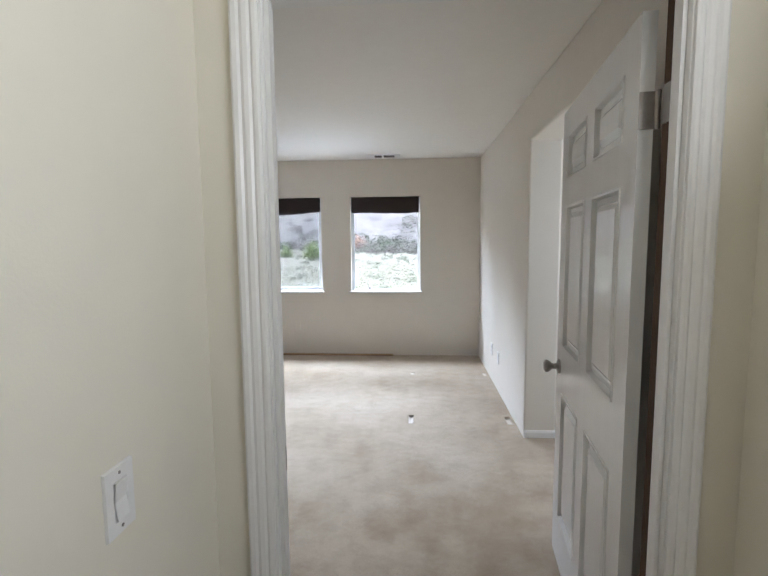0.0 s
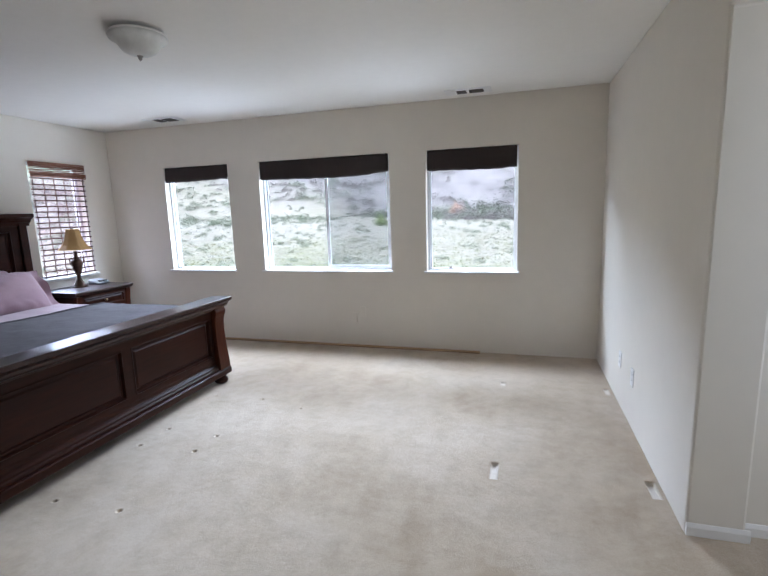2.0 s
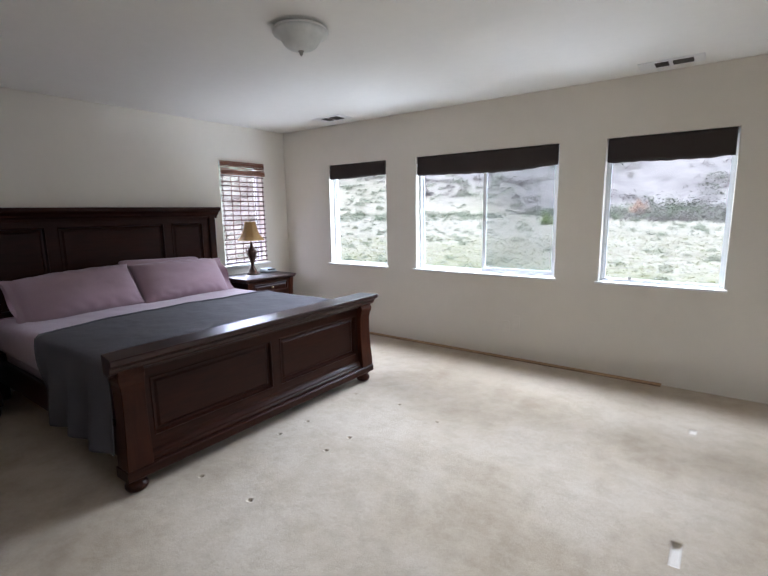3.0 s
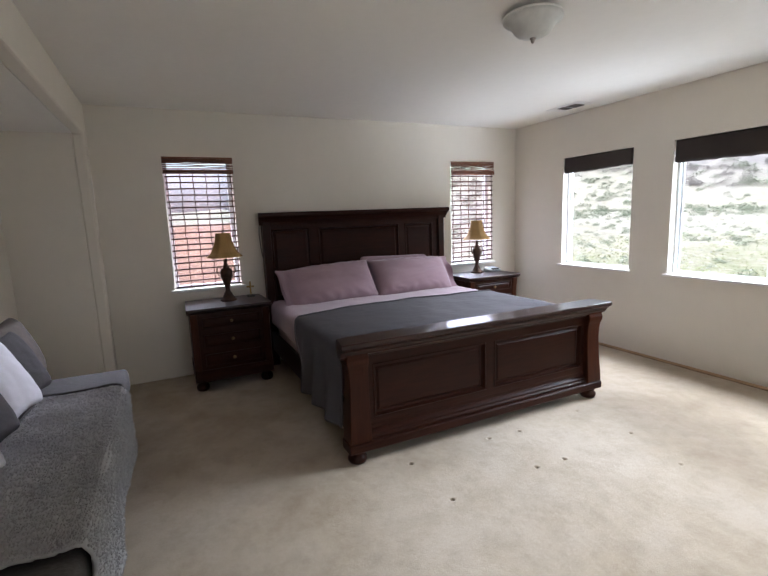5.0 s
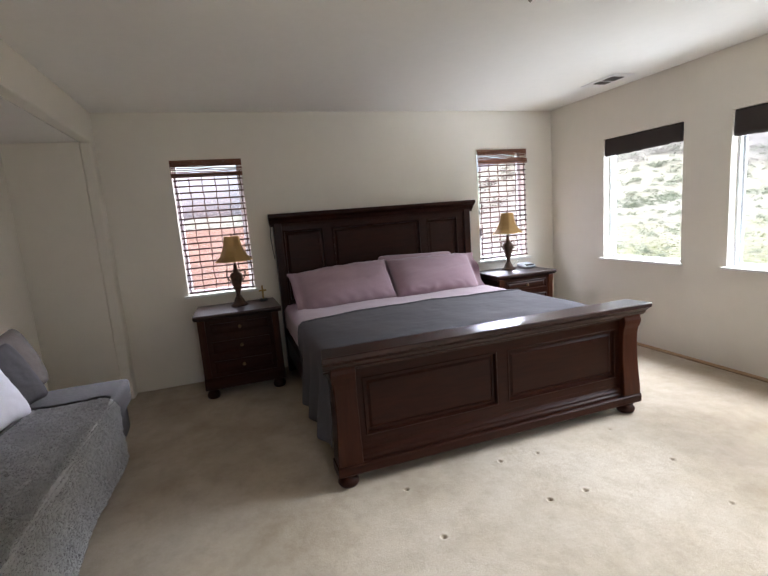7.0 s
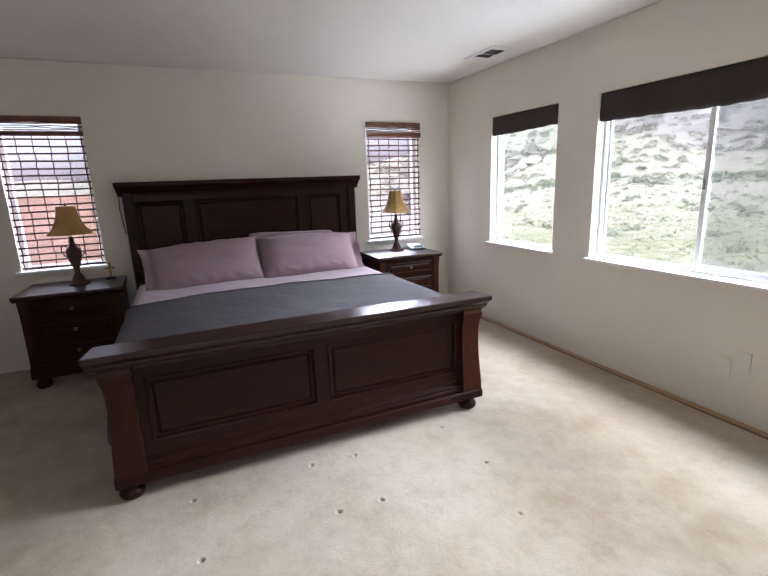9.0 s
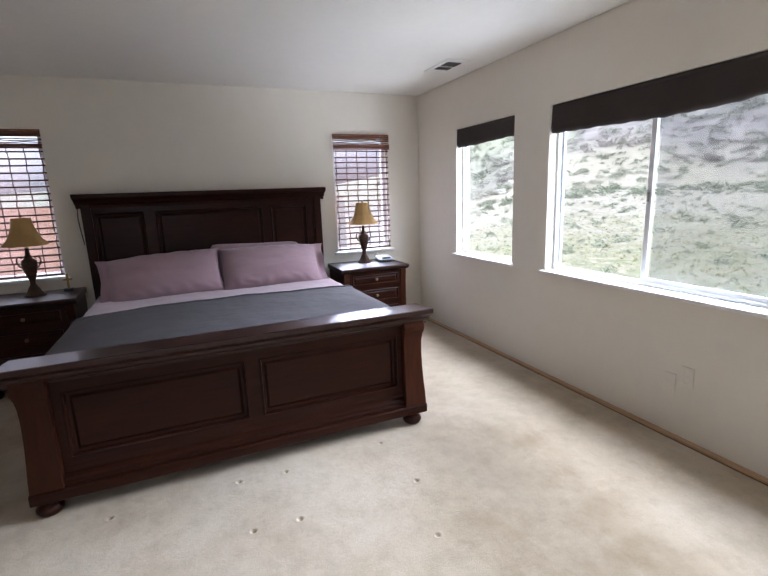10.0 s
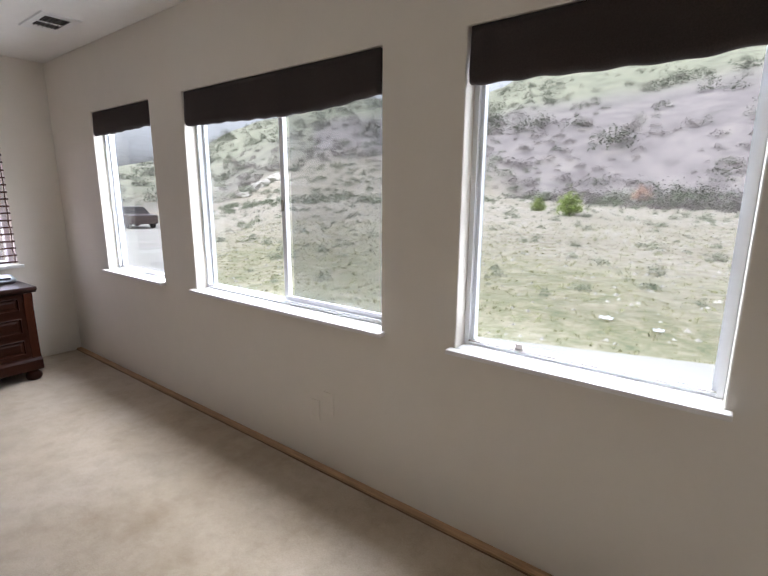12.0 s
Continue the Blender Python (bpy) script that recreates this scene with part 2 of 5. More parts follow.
RAWWOOD = surface("bare_wood_strip", (0.56, 0.36, 0.20), 0.75, big=(2.0, 0.3), fine=(60.0, 0.4), bump=(60.0, 0.3, 0.002), stretch=(0.08, 1, 1))
DARKSTRIP = surface("dark_brown_strip", (0.075, 0.040, 0.022), 0.8, big=(2.0, 0.2), fine=(60.0, 0.2), bump=(60.0, 0.1, 0.001))
STRIPSHADE = surface("brown_strip_shade", (0.20, 0.12, 0.07), 0.8, big=(2.0, 0.2), fine=(60.0, 0.2), bump=(60.0, 0.1, 0.001))
SHADE_CLOTH = surface("dark_brown_shade_cloth", (0.046, 0.034, 0.031), 0.9, big=(3.0, 0.15), fine=(220.0, 0.35), bump=(300.0, 0.3, 0.001))
BAMBOO = surface("brown_bamboo", (0.21, 0.070, 0.030), 0.6, big=(3.0, 0.35), fine=(60.0, 0.5), bump=(90.0, 0.4, 0.002), stretch=(1, 0.1, 6))
REED = surface("dark_reed", (0.065, 0.022, 0.013), 0.7, big=(3.0, 0.3), fine=(60.0, 0.4), bump=(90.0, 0.3, 0.001))
WEAVE = weave_material()
MAUVE = surface("mauve_cotton", (0.335, 0.222, 0.255), 0.9, big=(2.0, 0.06), fine=(240.0, 0.1), bump=(8.0, 0.16, 0.02), sheen=0.3)
SLATE = surface("slate_grey_cotton", (0.100, 0.092, 0.099), 0.95, big=(2.0, 0.08), fine=(260.0, 0.12), bump=(7.0, 0.3, 0.02), spec=0.2)
SOFA_CLOTH = surface("grey_ribbed_upholstery", (0.120, 0.111, 0.106), 0.95, big=(3.0, 0.1), fine=(180.0, 0.35), bump=(160.0, 0.5, 0.003), stretch=(1, 0.3, 1))
PLUSH = plush_material("shaggy_grey_plush", (0.50, 0.49, 0.487), (0.58, 0.57, 0.566))
CUSHION_BROWN = surface("taupe_cushion_cloth", (0.135, 0.115, 0.095), 0.95, big=(4.0, 0.1), fine=(200.0, 0.3), bump=(200.0, 0.4, 0.002), spec=0.2)
CUSHION_GREY = surface("charcoal_cushion_cloth", (0.080, 0.073, 0.070), 0.95, big=(4.0, 0.1), fine=(200.0, 0.3), bump=(200.0, 0.4, 0.002), spec=0.2)
CUSHION_WHITE = surface("white_cushion_cloth", (0.66, 0.64, 0.65), 0.95, big=(4.0, 0.04), fine=(200.0, 0.08), bump=(10.0, 0.04, 0.02), sheen=0.2)
CUSHION_BEIGE = surface("beige_cushion_cloth", (0.42, 0.39, 0.35), 0.95, big=(4.0, 0.06), fine=(120.0, 0.15), bump=(10.0, 0.06, 0.02), sheen=0.2)
LAMPSHADE = surface("tan_silk_lampshade", (0.46, 0.28, 0.10), 0.8, big=(6.0, 0.08), fine=(220.0, 0.12), bump=(250.0, 0.2, 0.001))
BRONZE = surface("aged_bronze_resin", (0.085, 0.042, 0.024), 0.45, 0.35, big=(20.0, 0.3), fine=(90.0, 0.4), bump=(60.0, 0.4, 0.004))
NICKEL = surface("satin_nickel", (0.36, 0.33, 0.30), 0.32, 1.0, big=(20.0, 0.1), fine=(90.0, 0.1), bump=(60.0, 0.03, 0.001))
AGEDBRASS = surface("aged_brass", (0.22, 0.15, 0.075), 0.42, 0.8, big=(20.0, 0.2), fine=(90.0, 0.2), bump=(60.0, 0.1, 0.001))
BRASS = surface("dull_brass", (0.42, 0.28, 0.10), 0.45, 0.8, big=(20.0, 0.2), fine=(90.0, 0.2), bump=(60.0, 0.1, 0.001))
SILVER = surface("pale_silver_plastic", (0.52, 0.56, 0.60), 0.4, 0.1, big=(20.0, 0.05), fine=(90.0, 0.05), bump=(60.0, 0.02, 0.001))
BLACK = surface("black_plastic", (0.02, 0.02, 0.022), 0.45, big=(20.0, 0.1), fine=(90.0, 0.1), bump=(60.0, 0.02, 0.001))
BOWL = surface("frosted_alabaster_glass", (0.66, 0.66, 0.63), 0.35, big=(7.0, 0.12), fine=(18.0, 0.12), bump=(20.0, 0.04, 0.002))
LOUVRE = surface("grey_brown_louvre", (0.24, 0.215, 0.19), 0.6, big=(9.0, 0.1), fine=(60.0, 0.1), bump=(60.0, 0.05, 0.001))
VENT_DARK = surface("dark_duct", (0.09, 0.08, 0.07), 0.8, big=(9.0, 0.1), fine=(60.0, 0.1), bump=(60.0, 0.1, 0.001))
GLASS = glass_material()
SCREEN = screen_material()
TERRAIN = terrain_material()
CONCRETE = surface("pale_concrete", (0.34, 0.328, 0.303), 0.9, big=(0.8, 0.08), fine=(30.0, 0.12), bump=(60.0, 0.3, 0.004))
CARPAINT = surface("dark_maroon_car_paint", (0.055, 0.04, 0.042), 0.35, big=(2.0, 0.1), fine=(40.0, 0.1), bump=(60.0, 0.02, 0.001), coat=0.5)
BLOCK = surface("red_brown_block_wall", (0.50, 0.31, 0.24), 0.95, big=(1.0, 0.12), fine=(25.0, 0.2), bump=(40.0, 0.4, 0.005))
SHRUB = surface("sage_scrub_leaves", (0.240, 0.264, 0.195), 0.9, big=(0.4, 0.2), fine=(6.0, 0.15), bump=(10.0, 0.0, 0.01), thin=0.5)
RUSTLEAF = surface("rust_dry_leaves", (0.42, 0.29, 0.23), 0.9, big=(1.5, 0.2), fine=(9.0, 0.2), bump=(10.0, 0.0, 0.01))
GRASS = surface("short_dry_grass", (0.33, 0.335, 0.18), 0.9, big=(0.8, 0.3), fine=(9.0, 0.3), bump=(10.0, 0.0, 0.01), thin=0.15)
GREENBUSH = surface("bright_green_leaves", (0.27, 0.34, 0.11), 0.85, big=(1.5, 0.3), fine=(9.0, 0.3), bump=(10.0, 0.0, 0.01), thin=0.45)
BRUSH = surface("brown_hill_brush", (0.250, 0.225, 0.215), 0.95, big=(0.15, 0.15), fine=(3.0, 0.15), bump=(10.0, 0.0, 0.01), thin=0.5)
DUSKBUSH = surface("dusky_hill_bush_leaves", (0.140, 0.145, 0.115), 0.95, big=(0.15, 0.2), fine=(3.0, 0.15), bump=(10.0, 0.0, 0.01), thin=0.5)
STONE = surface("pale_field_stones", (0.43, 0.41, 0.365), 0.95, big=(0.6, 0.2), fine=(8.0, 0.2), bump=(10.0, 0.0, 0.01))


# ---- building blocks ----
def part(name, bm, material, parent=None, label="", smooth=False, bevel=0.0, solid=0.0, sub=0):
    """Links a bmesh as one mesh object, under a thing or a part when given."""
    bmesh.ops.remove_doubles(bm, verts=bm.verts, dist=1e-5)
    bmesh.ops.recalc_face_normals(bm, faces=bm.faces)
    me = bpy.data.meshes.new(name)
    bm.to_mesh(me)
    bm.free()
    for m in material if isinstance(material, (list, tuple)) else [material]:
        me.materials.append(m)
    ob = new(name, me)
    if smooth:
        me.shade_smooth()
    if solid:
        md = ob.modifiers.new("thickness", "SOLIDIFY")
        md.thickness = solid
    if sub:
        md = ob.modifiers.new("smooth", "SUBSURF")
        md.levels = md.render_levels = sub
    if bevel:
        md = ob.modifiers.new("edges", "BEVEL")
        md.width, md.segments, md.limit_method, md.angle_limit = bevel, 2, "ANGLE", radians(40)
    if parent:
        ob.parent = parent
        ob.matrix_parent_inverse = parent.matrix_world.inverted()
    if label:
        tagged(ob, label)
    return ob


def thing(name, place, label, category, group="", kind=""):
    """An Empty at the foot of a thing, under which its parts hang."""
    ob = new(name)
    ob.empty_display_size = 0.1
    ob.matrix_world = Matrix.Translation(place)
    bpy.context.view_layer.update()
    return tagged(ob, label, category, group, kind)


def quad(bm, *ps):
    return bm.faces.new([bm.verts.new(p) for p in ps])


def box(bm, x0, x1, y0, y1, z0, z1):
    v = [bm.verts.new((x, y, z)) for x in (x0, x1) for y in (y0, y1) for z in (z0, z1)]
    for f in ((0, 1, 3, 2), (4, 6, 7, 5), (0, 4, 5, 1), (2, 3, 7, 6), (0, 2, 6, 4), (1, 5, 7, 3)):
        bm.faces.new([v[i] for i in f])
    return bm


def boxes(*rows):
    bm = bmesh.new()
    for r in rows:
        box(bm, *r)
    return bm


def lathe(bm, profile, cx, cy, n=24, squash=1.0):
    """A turned shape from (radius, height) rows round an upright axis."""
    rings = []
    for r, z in profile:
        rings.append([bm.verts.new((cx + r * math.cos(2 * math.pi * i / n), cy + squash * r * math.sin(2 * math.pi * i / n), z)) for i in range(n)])
    for a, b in zip(rings, rings[1:]):
        for i in range(n):
            bm.faces.new((a[i], a[(i + 1) % n], b[(i + 1) % n], b[i]))
    bm.faces.new(rings[0][::-1])
    bm.faces.new(rings[-1])
    return bm


def tube(bm, pts, r, n=8):
    """A round bar along a line of points."""
    rings = []
    for i, p in enumerate(pts):
        a, b = Vector(pts[max(i - 1, 0)]), Vector(pts[min(i + 1, len(pts) - 1)])
        d = (b - a).normalized()
        s = d.orthogonal().normalized()
        if rings and abs(s.dot(last)) < 0.999:
            s = (last - d * last.dot(d)).normalized()
        last = s
        t = d.cross(s)
        rings.append([bm.verts.new(Vector(p) + r * (math.cos(2 * math.pi * k / n) * s + math.sin(2 * math.pi * k / n) * t)) for k in range(n)])
    for a, b in zip(rings, rings[1:]):
        for k in range(n):
            bm.faces.new((a[k], a[(k + 1) % n], b[(k + 1) % n], b[k]))
    bm.faces.new(rings[0][::-1])
    bm.faces.new(rings[-1])
    return bm


def sweep(bm, profile, y0, y1, flare=0.0):
    """A moulding: an (x, z) outline carried along y, its ends mitred out by flare times x's reach."""
    lo = min(x for x, z in profile)
    a = [bm.verts.new((x, y0 - flare * (x - lo), z)) for x, z in profile]
    b = [bm.verts.new((x, y1 + flare * (x - lo), z)) for x, z in profile]
    n = len(profile)
    for i in range(n):
        bm.faces.new((a[i], a[(i + 1) % n], b[(i + 1) % n], b[i]))
    bm.faces.new(a[::-1])
    bm.faces.new(b)
    return bm


def slab(axis, a, b, us, vs, holes, back_index=0):
    """A wall between two planes, pierced by the openings (u0, u1, v0, v1)."""
    cu = sorted({*us, *(h[0] for h in holes), *(h[1] for h in holes)})
    cv = sorted({*vs, *(h[2] for h in holes), *(h[3] for h in holes)})
    cu = [u for u in cu if us[0] <= u <= us[1]]
    cv = [v for v in cv if vs[0] <= v <= vs[1]]

    def full(i, j):
        if not (0 <= i < len(cu) - 1 and 0 <= j < len(cv) - 1):
            return False
        u, v = (cu[i] + cu[i + 1]) / 2, (cv[j] + cv[j + 1]) / 2
        return not any(h[0] < u < h[1] and h[2] < v < h[3] for h in holes)

    def at(d, u, v):
        return (d, u, v) if axis == "x" else (u, d, v) if axis == "y" else (u, v, d)

    bm = bmesh.new()
    for i in range(len(cu) - 1):
        for j in range(len(cv) - 1):
            if not full(i, j):
                continue
            u0, u1, v0, v1 = cu[i], cu[i + 1], cv[j], cv[j + 1]
            f = quad(bm, at(a, u0, v0), at(a, u1, v0), at(a, u1, v1), at(a, u0, v1))
            f.material_index = back_index
            quad(bm, at(b, u0, v0), at(b, u1, v0), at(b, u1, v1), at(b, u0, v1))
            for di, dj, e in ((-1, 0, ((u0, v0), (u0, v1))), (1, 0, ((u1, v0), (u1, v1))), (0, -1, ((u0, v0), (u1, v0))), (0, 1, ((u0, v1), (u1, v1)))):
                if not full(i + di, j + dj):
                    (p, q), (r, s) = e
                    quad(bm, at(a, p, q), at(a, r, s), at(b, r, s), at(b, p, q))
    return bm


def panelled(bm, u0, u1, v0, v1, panels, profile, place):
    """A flat front with sunk panels. profile: (inset, depth) rings from a panel's edge inwards; place(u, v, depth) gives the point."""
    cu = sorted({u0, u1, *(p[0] for p in panels), *(p[1] for p in panels)})
    cv = sorted({v0, v1, *(p[2] for p in panels), *(p[3] for p in panels)})
    for i in range(len(cu) - 1):
        for j in range(len(cv) - 1):
            u, v = (cu[i] + cu[i + 1]) / 2, (cv[j] + cv[j + 1]) / 2
            if not any(p[0] < u < p[1] and p[2] < v < p[3] for p in panels):
                quad(bm, place(cu[i], cv[j], 0), place(cu[i + 1], cv[j], 0), place(cu[i + 1], cv[j + 1], 0), place(cu[i], cv[j + 1], 0))
    for a0, a1, b0, b1 in panels:
        last = None
        for inset, depth in [(0, 0), *profile]:
            c = [(a0 + inset, b0 + inset), (a1 - inset, b0 + inset), (a1 - inset, b1 - inset), (a0 + inset, b1 - inset)]
            ring = [place(u, v, depth) for u, v in c]
            if last:
                for k in range(4):
                    quad(bm, last[k], last[(k + 1) % 4], ring[(k + 1) % 4], ring[k])
            last = ring
        quad(bm, *last)
    return bm


# ---- the setting ----
X0, X1, Y0, Y1, H = -4.623, 0.96, 1.325, 6.035, 2.51
WINDOWS = [(-3.827, -2.958), (-2.558, -1.060), (-0.678, 0.210)]
SILL, HEAD = 0.834, 2.045
BLINDS = [(1.885, 2.490), (5.022, 5.645)]
BLIND_SILL, BLIND_HEAD = 0.845, 2.09
DOOR_L, DOOR_R, DOOR_H = -0.198, 0.740, 2.045


def setting(name, bm, material, label, bevel=0.0, smooth=False):
    return tagged(part(name, bm, material, label=label, bevel=bevel, smooth=smooth), category=name.split("_")[0], kind="structure")


def pit_depth(x, y):
    """Dents that furniture feet have pressed into the pile."""
    z = 0.0
    for px, py, r, d in ROUND_PITS:
        q = math.hypot(x - px, y - py)
        if q < r * 2.4:
            z += -d * max(0.0, 1 - (q / r) ** 2) if q < r else 0.07 * d * math.sin(math.pi * (q - r) / (1.4 * r))
    for px0, px1, py0, py1, d in LONG_PITS:
        e = min(x - px0, px1 - x, y - py0, py1 - y)
        if e > 0:
            z -= d * min(1.0, e / 0.008) * (0.35 + 0.65 * (y - py0) / (py1 - py0))
    return z


ROUND_PITS = [(-1.730, 3.648, 0.0135, 0.015), (-1.712, 3.051, 0.0135, 0.015), (-2.137, 3.628, 0.0135, 0.015), (-2.123, 3.033, 0.0135, 0.014), (-2.122, 3.873, 0.012, 0.011),
              (-1.717, 3.857, 0.0135, 0.015), (-1.735, 4.474, 0.012, 0.011), (-2.152, 4.448, 0.011, 0.008), (-1.352, 4.379, 0.012, 0.009)]
LONG_PITS = [(0.088, 0.135, 3.775, 3.948, 0.02), (0.095, 0.140, 5.165, 5.245, 0.012), (0.890, 0.940, 3.785, 3.945, 0.022), (0.895, 0.935, 5.15, 5.255, 0.014)]


def pressed(x, y):
    """1 where the pile lies flattened and pale."""
    return max([0.0] + [min(1.0, min(x - a, b - x, y - c, d - y) / 0.006) for a, b, c, d, _ in LONG_PITS if a < x < b and c < y < d])


def soil_and_shade(x, y):
    """Dirt trodden into the pile by the door, and the aisle's shade between bed and daybed put into the colour."""
    path = math.exp(-((x - 0.45) / 0.75) ** 2 - ((y - 2.2) / 1.1) ** 2)
    # browner tone painted in for the shaded aisle
    path += 0.85 * math.exp(-((x + 3.3) / 1.1) ** 4 - ((y - 2.1) / 0.75) ** 4)
    return max(0.0, min(1.0, path * (0.55 + 1.5 * noise.noise((x * 2.6, y * 2.6, 3)) + 0.9 * noise.noise((x * 7, y * 7, 6)))))


def grid_lines(lo, hi, step, fine_spans, fine):
    out, v = [], lo
    while v < hi - 1e-6:
        out.append(v)
        v += fine if any(a <= v <= b for a, b in fine_spans) else step
    return out + [hi]


def carpet_floor():
    xs = grid_lines(-4.7, 2.7, 0.05, [(-2.26, -2.02), (-1.82, -1.62), (-1.42, -1.28), (0.06, 0.17), (0.87, 0.96)], 0.006)
    ys = grid_lines(-3.1, 6.1, 0.05, [(2.95, 3.15), (3.55, 3.98), (4.30, 4.56), (5.12, 5.28)], 0.006)
    verts = []
    for y in ys:
        for x in xs:
            pile = 0.0025 * noise.noise((x * 3.1, y * 3.1, 0.0)) + 0.002 * noise.noise((x * 9.0, y * 9.0, 4.0))
            verts.append((x, y, pile + pit_depth(x, y)))
    n = len(xs)
    faces = [(j * n + i, j * n + i + 1, (j + 1) * n + i + 1, (j + 1) * n + i) for j in range(len(ys) - 1) for i in range(n - 1)]
    me = bpy.data.meshes.new("floor")
    me.from_pydata(verts, [], faces)
    at = me.attributes.new("pressed", "FLOAT", "POINT")
    at.data.foreach_set("value", [pressed(x, y) for x, y, z in verts])
    at = me.attributes.new("soil_and_shade", "FLOAT", "POINT")
    at.data.foreach_set("value", [soil_and_shade(x, y) for x, y, z in verts])
    me.materials.append(CARPET)
    me.shade_smooth()
    return tagged(new("floor", me), "worn beige wall-to-wall carpet with furniture dents", "floor", kind="structure")


carpet_floor()
setting("subfloor", boxes((-4.9, 2.8, -3.2, 6.175, -0.16, -0.05)), CONCRETE, "concrete slab under the carpeted rooms")
setting("ceiling", slab("z", H, H + 0.09, (-4.9, 2.8), (-3.2, 6.3), []), CEIL, "plain matt white ceiling")
setting("wall_north", slab("y", Y1, Y1 + 0.15, (X0 - 0.14, 2.7), (-0.05, H), [(a, b, SILL, HEAD) for a, b in WINDOWS]), WALL,
        "warm white painted wall with three window openings", bevel=0.006)
setting("wall_west", slab("x", X0 - 0.14, X0, (0.5, Y1), (-0.05, H), [(a, b, BLIND_SILL, BLIND_HEAD) for a, b in BLINDS]), WALL,
        "warm white painted wall with two narrow window openings", bevel=0.006)
setting("wall_east", slab("x", X1, 1.19, (Y0, Y1), (-0.05, H), [(2.42, 3.546, -0.05, 2.18)]), WALL, "warm white painted wall with a plain opening to a side room", bevel=0.012)
setting("wall_south", slab("y", 1.235, Y0, (X0, X1), (-0.05, H), [(DOOR_L - 0.018, DOOR_R + 0.018, -0.05, DOOR_H + 0.018), (-4.48, -1.24, -0.05, 2.245)], 1), [WALL, HALL],
        "painted wall with the entry doorway and a wide alcove", bevel=0.016)
setting("wall_alcove_back", boxes((-4.62, -1.1, 0.58, 0.69, -0.05, 2.245)), WALL, "warm white painted back wall of the alcove")
setting("wall_alcove_west", boxes((-4.623, -4.48, 0.69, 1.235, -0.05, 2.245)), WALL, "warm white painted side wall of the alcove")
setting("wall_alcove_east", boxes((-1.24, -1.1, 0.69, 1.235, -0.05, 2.245)), WALL, "warm white painted side wall of the alcove")
setting("ceiling_alcove", boxes((-4.623, -1.1, 0.58, 1.235, 2.245, 2.33)), CEIL, "plain lowered ceiling of the alcove")
setting("wall_hall_west", boxes((-0.456, -0.356, -3.1, 1.235, -0.05, H)), HALL, "cream painted hall wall")
# the unseen hole in this wall is added for the hall lamp
setting("wall_hall_east", slab("x", 0.905, 1.005, (-3.1, 1.235), (-0.05, H), [(-0.35, 0.75, 0.85, 2.15)]), HALL, "cream painted hall wall")
setting("wall_hall_south", boxes((-0.456, 1.005, -3.2, -3.1, -0.05, H)), HALL, "cream painted end wall of the hall")
setting("wall_side_room_north", boxes((1.19, 2.7, 3.60, 3.70, -0.05, H)), WALL, "warm white painted wall of the side room")
# the unseen hole in this wall is added for the side room lamp
setting("wall_side_room_east", slab("x", 2.6, 2.7, (1.9, 3.6), (-0.05, H), [(2.3, 3.3, 1.0, 2.25)]), WALL, "warm white painted wall of the side room with an added unseen opening")
setting("wall_side_room_south", boxes((1.19, 2.7, 1.9, 2.0, -0.05, H)), WALL, "warm white painted wall of the side room")


def baseboard():
    bm = bmesh.new()
    for x0, x1, y in ((0.962, 1.205, 3.546), (1.205, 2.55, 3.60)):
        prof = [(0, 0), (-0.012, 0), (-0.012, 0.040), (-0.008, 0.050), (-0.004, 0.057), (0, 0.057)]
        a = [bm.verts.new((x0, y + p, z)) for p, z in prof]
        b = [bm.verts.new((x1, y + p, z)) for p, z in prof]
        for i in range(len(prof)):
            j = (i + 1) % len(prof)
            bm.faces.new((a[i], a[j], b[j], b[i]))
        bm.faces.new(a[::-1])
        bm.faces.new(b)
    setting("baseboard", bm, TRIM, "low white painted wooden baseboard")


baseboard()
setting("trim", boxes((X0 + 0.004, -0.139, Y1 - 0.042, Y1 - 0.0005, 0.002, 0.015)), RAWWOOD, "narrow bare wood strip along the foot of the wall", bevel=0.004)
# dark strip that paints the shadow line along the wood strip's front
setting("trim", boxes((X0 + 0.004, -0.142, Y1 - 0.048, Y1 - 0.0425, -0.002, 0.006)), STRIPSHADE, "thin dark strip painted as the shadow line of the wood strip", bevel=0.002)


# ---- windows ----
def picture_frame(bm, axis, d0, d1, u0, u1, v0, v1, w, wb=None):
    """Four bars round an opening."""
    wb = w if wb is None else wb
    rows = [(u0, u0 + w, v0, v1), (u1 - w, u1, v0, v1), (u0 + w, u1 - w, v0, v0 + wb), (u0 + w, u1 - w, v1 - w, v1)]
    for a, b, c, d in rows:
        box(bm, a, b, d0, d1, c, d) if axis == "y" else box(bm, d0, d1, a, b, c, d)
    return bm


def pane(parent, axis, d, u0, u1, v0, v1):
    bm = boxes((u0, u1, d, d + 0.004, v0, v1)) if axis == "y" else boxes((d, d + 0.004, u0, u1, v0, v1))
    ob = part("pane", bm, GLASS, parent, "clear glass")
    ob.visible_shadow = False
    return ob


